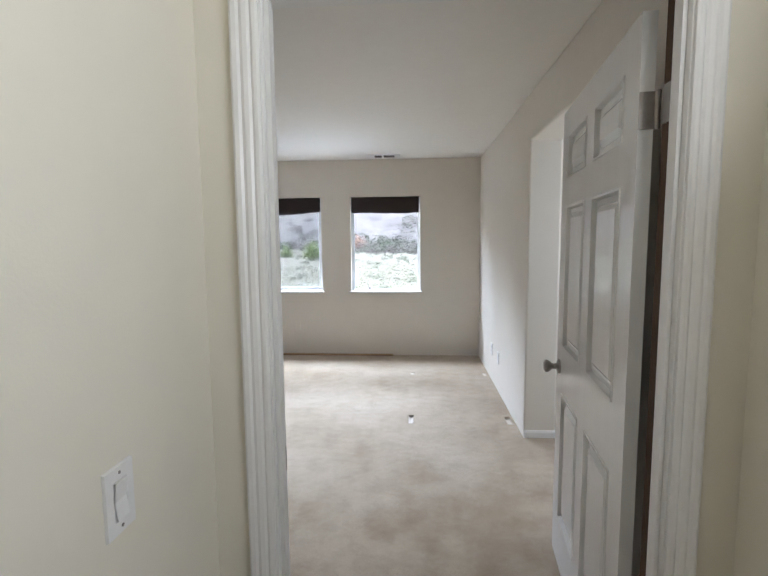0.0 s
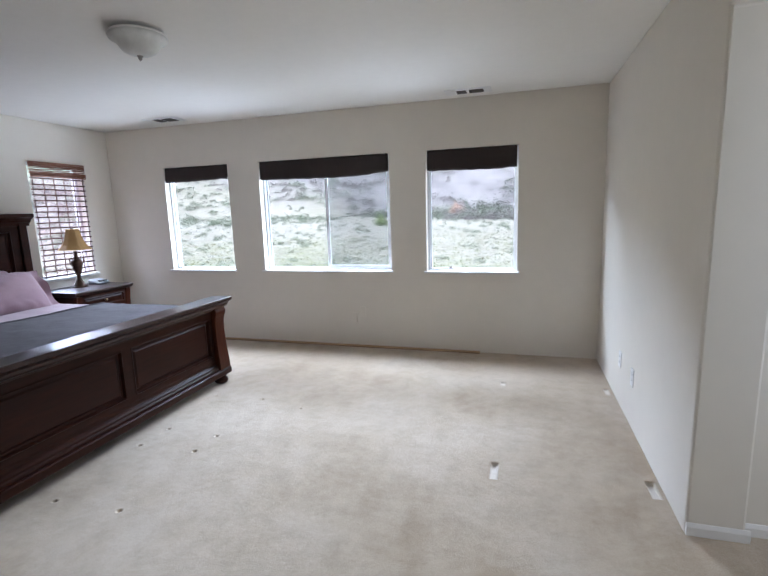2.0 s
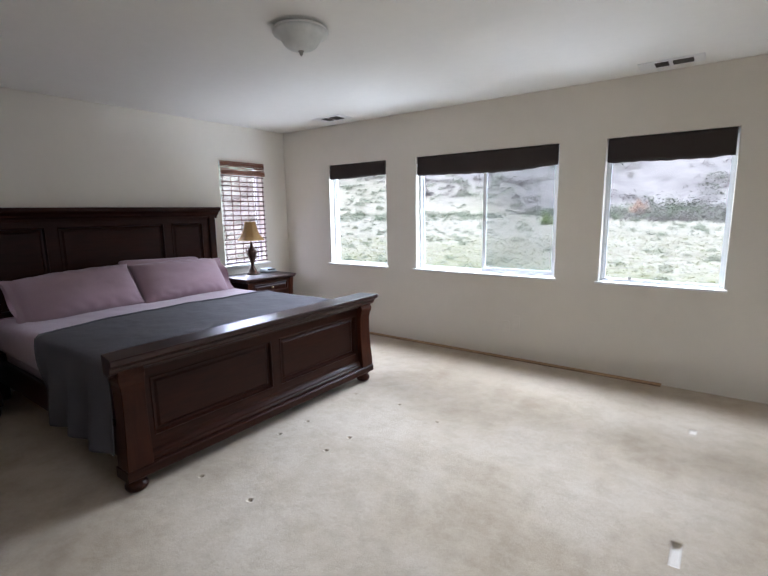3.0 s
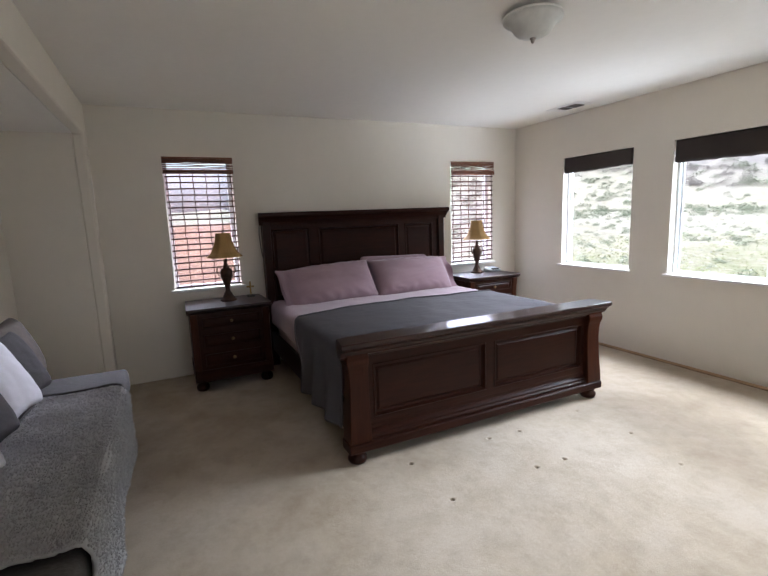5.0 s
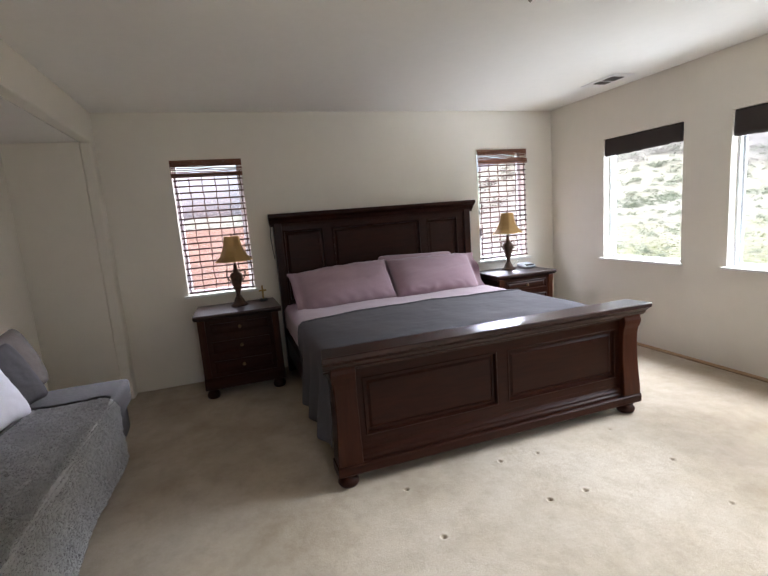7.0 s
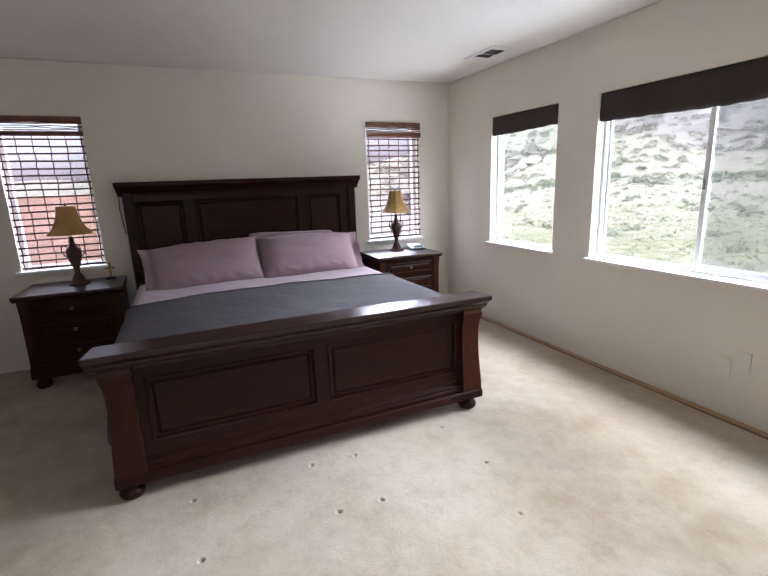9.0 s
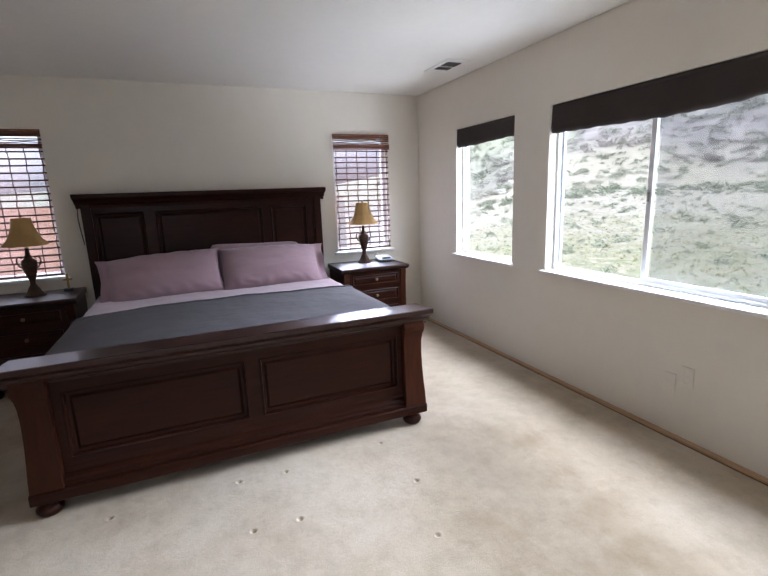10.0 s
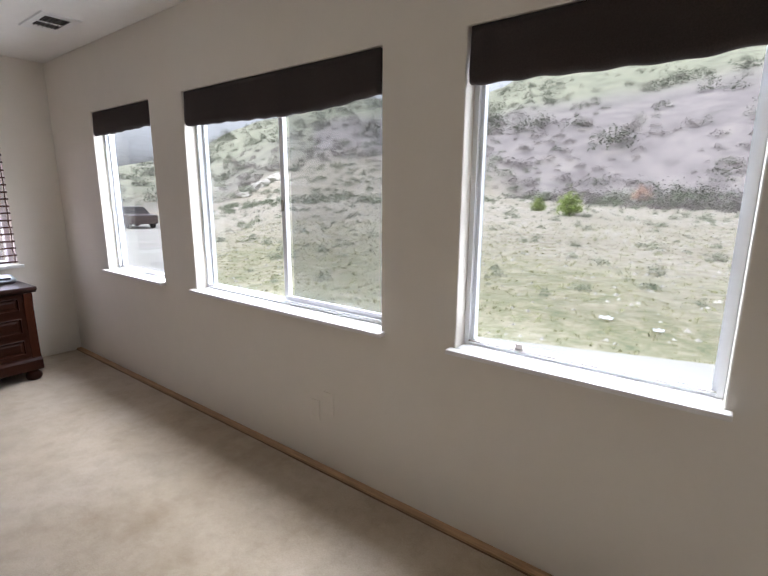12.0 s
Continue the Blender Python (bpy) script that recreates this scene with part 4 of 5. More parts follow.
def bed():
    b = thing("bed", (-3.4, (BY0 + BY1) / 2, 0), "dark mahogany panelled king bed with bun feet", "bed")
    # footboard
    xf = -2.305
    bm = bmesh.new()
    panelled(bm, 2.83, 4.70, 0.215, 0.69, [(2.885, 3.735, 0.262, 0.602), (3.805, 4.645, 0.262, 0.602)], [(0.005, 0.005), (0.011, 0.003), (0.016, -0.017), (0.030, -0.019), (0.044, -0.010)], lambda u, v, d: (xf + d, u, v))
    box(bm, -2.37, -2.325, 2.80, 4.72, 0.16, 0.70)
    part("footboard_panel", bm, WOOD, b, "sunk-panel footboard", bevel=0.0)
    for y0, y1 in ((2.715, 2.845), (4.675, 4.805)):
        out = -1 if y0 < 3.5 else 1
        bm, rings = bmesh.new(), []
        for z, d in ((0.135, 0.010), (0.20, 0.008), (0.28, 0.002), (0.38, -0.004), (0.48, -0.007), (0.56, -0.006), (0.60, -0.001), (0.63, 0.008), (0.655, 0.010), (0.675, 0.004), (0.70, 0.006)):
            ya, yb = (y0 - d, y1) if out < 0 else (y0, y1 + d)
            rings.append([bm.verts.new(p) for p in ((-2.375, ya, z), (-2.264 + d, ya, z), (-2.264 + d, yb, z), (-2.375, yb, z))])
        for p, q in zip(rings, rings[1:]):
            for k in range(4):
                bm.faces.new((p[k], p[(k + 1) % 4], q[(k + 1) % 4], q[k]))
        bm.faces.new(rings[0])
        bm.faces.new(rings[-1][::-1])
        part("post", bm, WOODV, b, "red-brown corner post with a small scroll near its top", bevel=0.005)
    lo = sweep(bmesh.new(), [(-2.385, 0.075), (-2.256, 0.075), (-2.250, 0.083), (-2.250, 0.125), (-2.258, 0.135), (-2.385, 0.135)], 2.70, 4.82)
    part("plinth", lo, WOOD, b, "low plinth over the feet", bevel=0.002)
    lo = sweep(bmesh.new(), [(-2.38, 0.135), (-2.272, 0.135), (-2.272, 0.150), (-2.280, 0.160), (-2.280, 0.172), (-2.290, 0.184), (-2.302, 0.192), (-2.302, 0.218), (-2.38, 0.218)], 2.845, 4.675)
    part("bottom_rail", lo, WOOD, b, "moulded bottom rail", bevel=0.002)
    up = sweep(bmesh.new(), [(-2.385, 0.66), (-2.29, 0.66), (-2.284, 0.672), (-2.262, 0.684), (-2.250, 0.700), (-2.246, 0.712), (-2.222, 0.732), (-2.210, 0.738), (-2.208, 0.764), (-2.214, 0.768), (-2.385, 0.768), (-2.395, 0.760), (-2.395, 0.74)], 2.695, 4.82, 0.18)
    part("top_ledge", up, POLISH, b, "wide moulded top ledge", bevel=0.002)
    bun_foot(b, -2.305, 2.762, 0.078, 0.06)
    bun_foot(b, -2.305, 4.735, 0.078, 0.06)
    # headboard
    xh = -4.485
    bm = bmesh.new()
    panelled(bm, 2.78, 4.75, 0.30, 1.47, [(2.80, 3.19, 0.70, 1.385), (3.28, 4.225, 0.70, 1.385), (4.305, 4.665, 0.70, 1.385)], [(0.005, 0.005), (0.011, 0.003), (0.016, -0.017), (0.032, -0.019), (0.048, -0.010)], lambda u, v, d: (xh + d, u, v))
    box(bm, -4.56, -4.51, 2.76, 4.78, 0.25, 1.48)
    part("headboard_panel", bm, WOOD, b, "three-panel headboard")
    for y0, y1 in ((2.715, 2.79), (4.74, 4.815)):
        part("post", boxes((-4.57, -4.46, y0, y1, 0.0, 1.47)), WOOD, b, bevel=0.008)
    up = sweep(bmesh.new(), [(-4.575, 1.43), (-4.47, 1.43), (-4.466, 1.455), (-4.450, 1.470), (-4.445, 1.485), (-4.425, 1.505), (-4.410, 1.515), (-4.408, 1.543), (-4.414, 1.550), (-4.575, 1.550)], 2.705, 4.825, 0.22)
    part("cornice", up, WOOD, b, "moulded headboard cornice", bevel=0.002)
    for y0, y1 in ((2.728, 2.762), (4.765, 4.80)):
        part("side_rail", boxes((-4.46, -2.37, y0, y1, 0.17, 0.36)), WOOD, b, bevel=0.006)
    # a loop of cord hangs behind the headboard's end
    bm = tube(bmesh.new(), [(-4.50, 4.835, 1.44), (-4.50, 4.842, 1.36), (-4.50, 4.845, 1.27), (-4.50, 4.838, 1.21), (-4.50, 4.825, 1.20)], 0.004, 6)
    part("cord", bm, TRIM, b, "pale hanging cord")
    bm = tube(bmesh.new(), [(-4.50, 2.69, 1.44), (-4.50, 2.682, 1.34), (-4.50, 2.69, 1.22), (-4.50, 2.70, 1.12)], 0.004, 6)
    part("cord", bm, BLACK, b, "dark hanging cord")


bed()


def rounded_block(bm, x0, x1, y0, y1, z0, z1, r, n=28, wob=0.0, k=0.0):
    """A padded block with soft edges and slight unevenness."""
    hx, hy, hz = (x1 - x0) / 2, (y1 - y0) / 2, (z1 - z0) / 2
    c = Vector(((x0 + x1) / 2, (y0 + y1) / 2, (z0 + z1) / 2))
    tmp = bmesh.new()
    bmesh.ops.create_cube(tmp, size=2.0)
    bmesh.ops.subdivide_edges(tmp, edges=tmp.edges, cuts=n, use_grid_fill=True)
    index = {}
    for v in tmp.verts:
        p = Vector((v.co.x * hx, v.co.y * hy, v.co.z * hz))
        q = Vector([max(-h + r, min(h - r, a)) for a, h in zip(p, (hx, hy, hz))])
        d = p - q
        if d.length > 1e-6:
            p = q + d.normalized() * min(r, d.length * 1.0 if d.length < r else r)
        p += c
        if wob:
            p.z += wob * noise.noise((p.x * 4, p.y * 4, p.z * 4 + k))
            p.y += wob * noise.noise((p.x * 5, p.y * 5 + 7, p.z * 5 + k))
        index[v] = bm.verts.new(p)
    for f in tmp.faces:
        bm.faces.new([index[v] for v in f.verts])
    tmp.free()
    return bm


mattress = part("mattress", rounded_block(bmesh.new(), -4.44, -2.42, 2.775, 4.755, 0.30, 0.655, 0.06, 24, 0.004), MAUVE, smooth=True)
tagged(mattress, "mauve sheeted king mattress on the bed", "mattress")
box_base = part("box_spring", rounded_block(bmesh.new(), -4.44, -2.42, 2.785, 4.745, 0.17, 0.30, 0.02, 8), SLATE, smooth=True)
tagged(box_base, "dark box spring under the mattress", "box spring")


def bed_cover(name, label, x0, x1, drop_l, drop_r, lift, material, curve, seed, nx=110, ny=150, folds=1.0):
    """A cloth laid over the bed, hanging down both sides; curve(f) moves its head edge across the bed."""
    yl, yr, top, r = 2.742, 4.790, 0.662 + lift, 0.05
    flat = yr - yl - 2 * r
    arc = r * math.pi / 2
    total = drop_l + arc + flat + arc + drop_r
    bm, rows = bmesh.new(), []
    for j in range(ny + 1):
        s = total * j / ny
        if s < drop_l:
            y, z, side, out = yl, top - r - (drop_l - s), 1, -1
        elif s < drop_l + arc:
            a = (s - drop_l) / r
            y, z, side, out = yl + r - r * math.cos(a), top - r + r * math.sin(a), 0.3, -1
        elif s < drop_l + arc + flat:
            y, z, side, out = yl + r + (s - drop_l - arc), top, 0, 0
        elif s < drop_l + 2 * arc + flat:
            a = (s - drop_l - arc - flat) / r
            y, z, side, out = yr - r + r * math.sin(a), top - r + r * math.cos(a), 0.3, 1
        else:
            y, z, side, out = yr, top - r - (s - drop_l - 2 * arc - flat), 1, 1
        f = j / ny
        head = x0 + curve((y - yl) / (yr - yl), side, max(0.0, top - z))
        row = []
        for i in range(nx + 1):
            x = head + (x1 - head) * i / nx
            hang = max(0.0, top - r - z)
            w = folds * side * min(1.0, hang / 0.25) * (0.022 * math.sin(x * 21 + seed + 1.5 * noise.noise((x * 2, seed, 0))) + 0.014 * noise.noise((x * 7, z * 3, seed)))
            puff = (1 - side) * (0.008 * noise.noise((x * 2.2, y * 2.2, seed)) + 0.005 * noise.noise((x * 6, y * 6, seed + 3)) + 0.0025 * noise.noise((x * 16, y * 16, seed)))
            row.append(bm.verts.new((x + side * 0.01 * noise.noise((x * 3, z * 3, 9)), y + out * ((0.012 if folds < 0.5 else 0.022 + 0.10 * hang) + w) if out else y, max(0.02, z + puff + 0.010 * (1 - side) + side * 0.02 * noise.noise((x * 3, 1, seed))))))
        rows.append(row)
    for a, b in zip(rows, rows[1:]):
        for i in range(nx):
            bm.faces.new((a[i], a[i + 1], b[i + 1], b[i]))
    head_edge = [row[0].co + Vector((0.004, 0, 0.004)) for row in rows[::2]]
    cloth = tagged(part(name, bm, material, smooth=True, solid=0.008), label, "bedding")
    part("hem", tube(bmesh.new(), head_edge, 0.008, 8), material, cloth, "stitched hem along the head edge", smooth=True)
    return cloth


bed_cover("flat_sheet", "mauve cotton sheet spread over the mattress", -4.40, -2.46, 0.16, 0.16, 0.0, MAUVE, lambda f, s, h: 0.0, 2.0, 60, 90, 0.1)
bed_cover("comforter", "slate grey comforter with its top folded back, hanging over the sides", -3.57, -2.402, 0.44, 0.40, 0.016, SLATE,
          lambda f, s, h: -0.06 * math.sin(math.pi * min(1, max(0, f))) + 0.55 * max(0.0, 0.25 - f) ** 1.3 + min(0.18, 0.5 * h) * (1 if f < 0.5 else 0.2), 5.0)


def cushion(name, label, place, size, tilt, yaw, material, group, roll=0.0, seed=0.0, category="pillow", pinch=0.95, corner=-0.08, hem=0):
    """A stuffed pillow: two swollen faces with pulled-out corners and soft creases. size: width, height, thickness."""
    w, h, t = size
    bm = bmesh.new()
    n, gather = 44, 0.022 if corner > 0 else 0.0
    layers = []
    for sgn in (1, -1):
        rows = []
        for j in range(n + 1):
            row = []
            for i in range(n + 1):
                u, v = 2 * i / n - 1, 2 * j / n - 1
                # an open hem leaves the last stretch of one end unstuffed
                stuffed = min(1.0, abs(u) / 0.86) if hem * u > 0 else abs(u)
                edge = (1 - stuffed ** 2.6) * (1 - abs(v) ** 2.6)
                thick = t / 2 * max(0.0, edge) ** 0.46
                thick *= 1 + 0.10 * noise.noise((u * 1.7 + seed, v * 1.7, sgn))
                crease = 0.0025 * noise.noise((u * 5 + seed * 3, v * 5, 2.0 + sgn)) * min(1.0, edge * 3) + gather * math.sin(9 * v + 23 * u + 4 * noise.noise((u * 3, v * 3, seed))) * max(0.0, abs(v) - 0.55) * min(1.0, edge * 6) + 0.004 * abs(noise.noise((u * 3 - v * 5 + seed, v * 2, 5.0))) * min(1.0, edge * 4)
                if hem * u > 0.86:
                    f = (abs(u) - 0.86) / 0.14
                    thick = 0.010 + 0.035 * f * (1 - v * v)
                    crease += sgn * f * 0.022 * math.sin(5 * v + seed)
                    edge = 0.5
                sx = 1 - (1 - pinch) * (1 - v * v) * abs(u) ** 3
                sz = 1 - (1 - pinch) * (1 - u * u) * abs(v) ** 3
                rnd = 1 + corner * (u * v) ** 6
                row.append((u * w / 2 * sx * rnd, sgn * (thick + (crease if edge > 0.02 else 0)), v * h / 2 * sz * rnd))
            rows.append(row)
        layers.append([[bm.verts.new(p) for p in row] for row in rows])
    for rows in layers:
        for a, b in zip(rows, rows[1:]):
            for i in range(n):
                bm.faces.new((a[i], a[i + 1], b[i + 1], b[i]))
    ob = part(name, bm, material, smooth=True)
    ob.matrix_world = Matrix.Translation(place) @ Matrix.Rotation(radians(yaw), 4, "Z") @ Matrix.Rotation(radians(tilt), 4, "X") @ Matrix.Rotation(radians(roll), 4, "Y")
    return tagged(ob, label, category, group)


# pillows: width runs along y once turned by 90 degrees; tilt leans them on the headboard
cushion("bed_pillow", "plump mauve pillow leaning on the headboard", (-4.24, 3.29, 0.815), (0.98, 0.44, 0.30), -36, 90, MAUVE, "pillows on the bed", -3.0, 1.0, pinch=0.965, corner=0.035, hem=-1)
cushion("bed_pillow", "mauve pillow with creased case leaning on the headboard", (-4.23, 4.26, 0.815), (0.98, 0.44, 0.30), -36, 90, MAUVE, "pillows on the bed", 1.0, 4.0, pinch=0.965, corner=0.035, hem=1)
cushion("bed_pillow", "mauve pillow half hidden behind another", (-4.37, 4.12, 0.845), (0.86, 0.42, 0.14), -16, 90, MAUVE, "pillows on the bed", 2.0, 7.0)


# ---- nightstands ----
def nightstand(y0, y1, label):
    n = thing("nightstand", (-4.30, (y0 + y1) / 2, 0), label, "nightstand", "nightstands beside the bed")
    a, b = y0 + 0.035, y1 - 0.035
    xb, xf = -4.56, -4.055
    part("top", sweep(bmesh.new(), [(xb, 0.700), (xf + 0.005, 0.700), (xf + 0.012, 0.708), (xf + 0.030, 0.720), (xf + 0.036, 0.726), (xf + 0.036, 0.742), (xf + 0.030, 0.747), (xb, 0.747)], y0 + 0.02, y1 - 0.02, 0.03), POLISH, n, "polished moulded top", bevel=0.002)
    part("body", boxes((xb, xf - 0.006, a, b, 0.17, 0.700)), WOOD, n, bevel=0.003)
    for p, q in ((a - 0.004, a + 0.055), (b - 0.055, b + 0.004)):
        part("post", sweep(bmesh.new(), [(xf - 0.03, 0.19), (xf + 0.004, 0.19), (xf - 0.002, 0.30), (xf - 0.002, 0.58), (xf + 0.010, 0.66), (xf + 0.012, 0.70), (xf - 0.03, 0.70)], p, q), WOODV, n, bevel=0.004)
    part("base", sweep(bmesh.new(), [(xb, 0.09), (xf + 0.016, 0.09), (xf + 0.022, 0.10), (xf + 0.022, 0.165), (xf + 0.010, 0.185), (xf, 0.192), (xb, 0.192)], y0 + 0.028, y1 - 0.028), WOOD, n, bevel=0.003)
    for x in (xb + 0.06, xf - 0.045):
        for y in (y0 + 0.085, y1 - 0.085):
            bun_foot(n, x, y, 0.092, 0.055)
    for z0, z1 in ((0.545, 0.690), (0.372, 0.535), (0.200, 0.362)):
        bm = bmesh.new()
        panelled(bm, a + 0.062, b - 0.062, z0, z1, [(a + 0.085, b - 0.085, z0 + 0.022, z1 - 0.022)], [(0.006, 0.004), (0.012, -0.005), (0.022, -0.005), (0.034, 0.0)], lambda u, v, d: (xf + d, u, v))
        box(bm, xf - 0.012, xf - 0.006, a + 0.062, b - 0.062, z0, z1)
        dr = part("drawer", bm, WOOD, n, "dark mahogany panelled drawer front")
        ym, zm = (a + b) / 2, (z0 + z1) / 2
        bm = lathe(bmesh.new(), [(0.006, 0.0), (0.006, 0.012), (0.014, 0.018), (0.015, 0.024), (0.008, 0.029), (0.001, 0.030)], 0, 0, 16)
        bmesh.ops.transform(bm, matrix=Matrix.Translation((xf, ym, zm)) @ Matrix.Rotation(radians(90), 4, "Y"), verts=bm.verts)
        part("knob", bm, AGEDBRASS, dr, "aged brass knob", smooth=True)
    return n


nightstand(1.930, 2.665, "dark mahogany three-drawer nightstand holding a lamp and a cross")
nightstand(4.857, 5.592, "dark mahogany three-drawer nightstand holding a lamp and a clock")


def table_lamp(x, y, z0, turn, label):
    t = thing("table_lamp", (x, y, z0), label, "lamp", "lamps on the nightstands")
    base = lathe(bmesh.new(), [(0.074, z0 + 0.001), (0.076, z0 + 0.010), (0.066, z0 + 0.018), (0.052, z0 + 0.030), (0.040, z0 + 0.060), (0.026, z0 + 0.085), (0.018, z0 + 0.100), (0.021, z0 + 0.108), (0.018, z0 + 0.116),
                               (0.024, z0 + 0.135), (0.040, z0 + 0.190), (0.052, z0 + 0.240), (0.056, z0 + 0.270), (0.050, z0 + 0.292), (0.034, z0 + 0.305), (0.026, z0 + 0.315), (0.030, z0 + 0.325), (0.018, z0 + 0.335), (0.014, z0 + 0.39)], x, y, 28)
    part("urn", base, BRONZE, t, "bronze urn-shaped stem", smooth=True)
    for s in (-1, 1):
        pts = [(x, y + s * 0.046, z0 + 0.225), (x, y + s * 0.066, z0 + 0.245), (x, y + s * 0.080, z0 + 0.275), (x, y + s * 0.080, z0 + 0.305), (x, y + s * 0.066, z0 + 0.325), (x, y + s * 0.050, z0 + 0.322), (x, y + s * 0.044, z0 + 0.305)]
        part("handle", tube(bmesh.new(), pts, 0.006, 8), BRONZE, t, "scrolled bronze handle", smooth=True)
    # bell shade of eight panels
    bm = bmesh.new()
    prof = [(0.066, 0.630), (0.070, 0.60), (0.080, 0.55), (0.097, 0.50), (0.122, 0.455), (0.155, 0.420), (0.165, 0.412)]
    rings = []
    for r, z in prof:
        ring = []
        for k in range(32):
            a = 2 * math.pi * (k + 0.5) / 32 + radians(turn)
            c = ((a - radians(turn)) % (math.pi / 4)) - math.pi / 8
            rr = r * math.cos(math.pi / 8) / math.cos(c) * 1.03
            ring.append(bm.verts.new((x + rr * math.cos(a), y + rr * math.sin(a), z0 + z)))
        rings.append(ring)
    for a, b in zip(rings, rings[1:]):
        for k in range(32):
            bm.faces.new((a[k], a[(k + 1) % 32], b[(k + 1) % 32], b[k]))
    part("shade", bm, LAMPSHADE, t, "tan bell-shaped fabric shade", solid=0.002)
    bm = tube(bmesh.new(), [(x, y, z0 + 0.38), (x, y, z0 + 0.640)], 0.004, 6)
    for k in range(4):
        a = radians(turn) + k * math.pi / 2
        tube(bm, [(x, y, z0 + 0.626), (x + 0.066 * math.cos(a), y + 0.066 * math.sin(a), z0 + 0.628)], 0.002, 5)
    part("harp", bm, BRASS, t, "metal harp")
    part("finial", lathe(bmesh.new(), [(0.006, z0 + 0.632), (0.010, z0 + 0.640), (0.007, z0 + 0.650), (0.002, z0 + 0.662)], x, y, 12), BRONZE, t, smooth=True)


table_lamp(-4.34, 2.325, 0.747, 10, "unlit bronze urn lamp with tan bell shade by the cross")
table_lamp(-4.40, 5.243, 0.747, 25, "unlit bronze urn lamp with tan bell shade by the clock")

cross = thing("standing_cross", (-4.43, 2.545, 0.747), "small brass cross standing on a dark block", "cross")
part("block", boxes((-4.455, -4.405, 2.51, 2.58, 0.748, 0.768)), BLACK, cross, bevel=0.004)
part("cross_body", boxes((-4.436, -4.424, 2.537, 2.553, 0.768, 0.895), (-4.436, -4.424, 2.510, 2.580, 0.838, 0.854)), BRASS, cross, "dull brass cross", bevel=0.003)


def clock():
    c = thing("alarm_clock", (-4.38, 5.47, 0.747), "low silver alarm clock on the nightstand", "clock")
    bm = rounded_block(bmesh.new(), -4.45, -4.31, 5.38, 5.55, 0.748, 0.792, 0.02, 8)
    for v in bm.verts:
        if v.co.z > 0.77:
            v.co.z += 0.35 * (-4.38 - v.co.x) * 0.6
    part("case", bm, SILVER, c, smooth=True)
    part("dial", boxes((-4.345, -4.312, 5.42, 5.51, 0.790 - 0.012, 0.7915)), BLACK, c, "dark display")
    part("cable", tube(bmesh.new(), [(-4.44, 5.44, 0.78), (-4.50, 5.43, 0.83), (-4.53, 5.42, 0.80), (-4.57, 5.42, 0.77), (-4.59, 5.42, 0.74)], 0.003, 6), TRIM, c, "pale cable")


clock()


# ---- daybed in the alcove ----
def daybed():
    d = thing("daybed", (-2.5, 1.1, 0), "long grey upholstered daybed set into the alcove", "daybed")
    part("base", rounded_block(bmesh.new(), -3.62, -1.36, 0.72, 1.46, 0.06, 0.30, 0.03, 14), SOFA_CLOTH, d, smooth=True)
    part("seat", rounded_block(bmesh.new(), -3.64, -1.34, 0.71, 1.50, 0.27, 0.452, 0.045, 26, 0.005), SOFA_CLOTH, d, "ribbed grey seat mattress", smooth=True)
    for x in (-3.5, -1.48):
        for y in (0.80, 1.38):
            part("leg", boxes((x - 0.03, x + 0.03, y - 0.03, y + 0.03, 0.0, 0.07)), BLACK, d, bevel=0.004)


daybed()


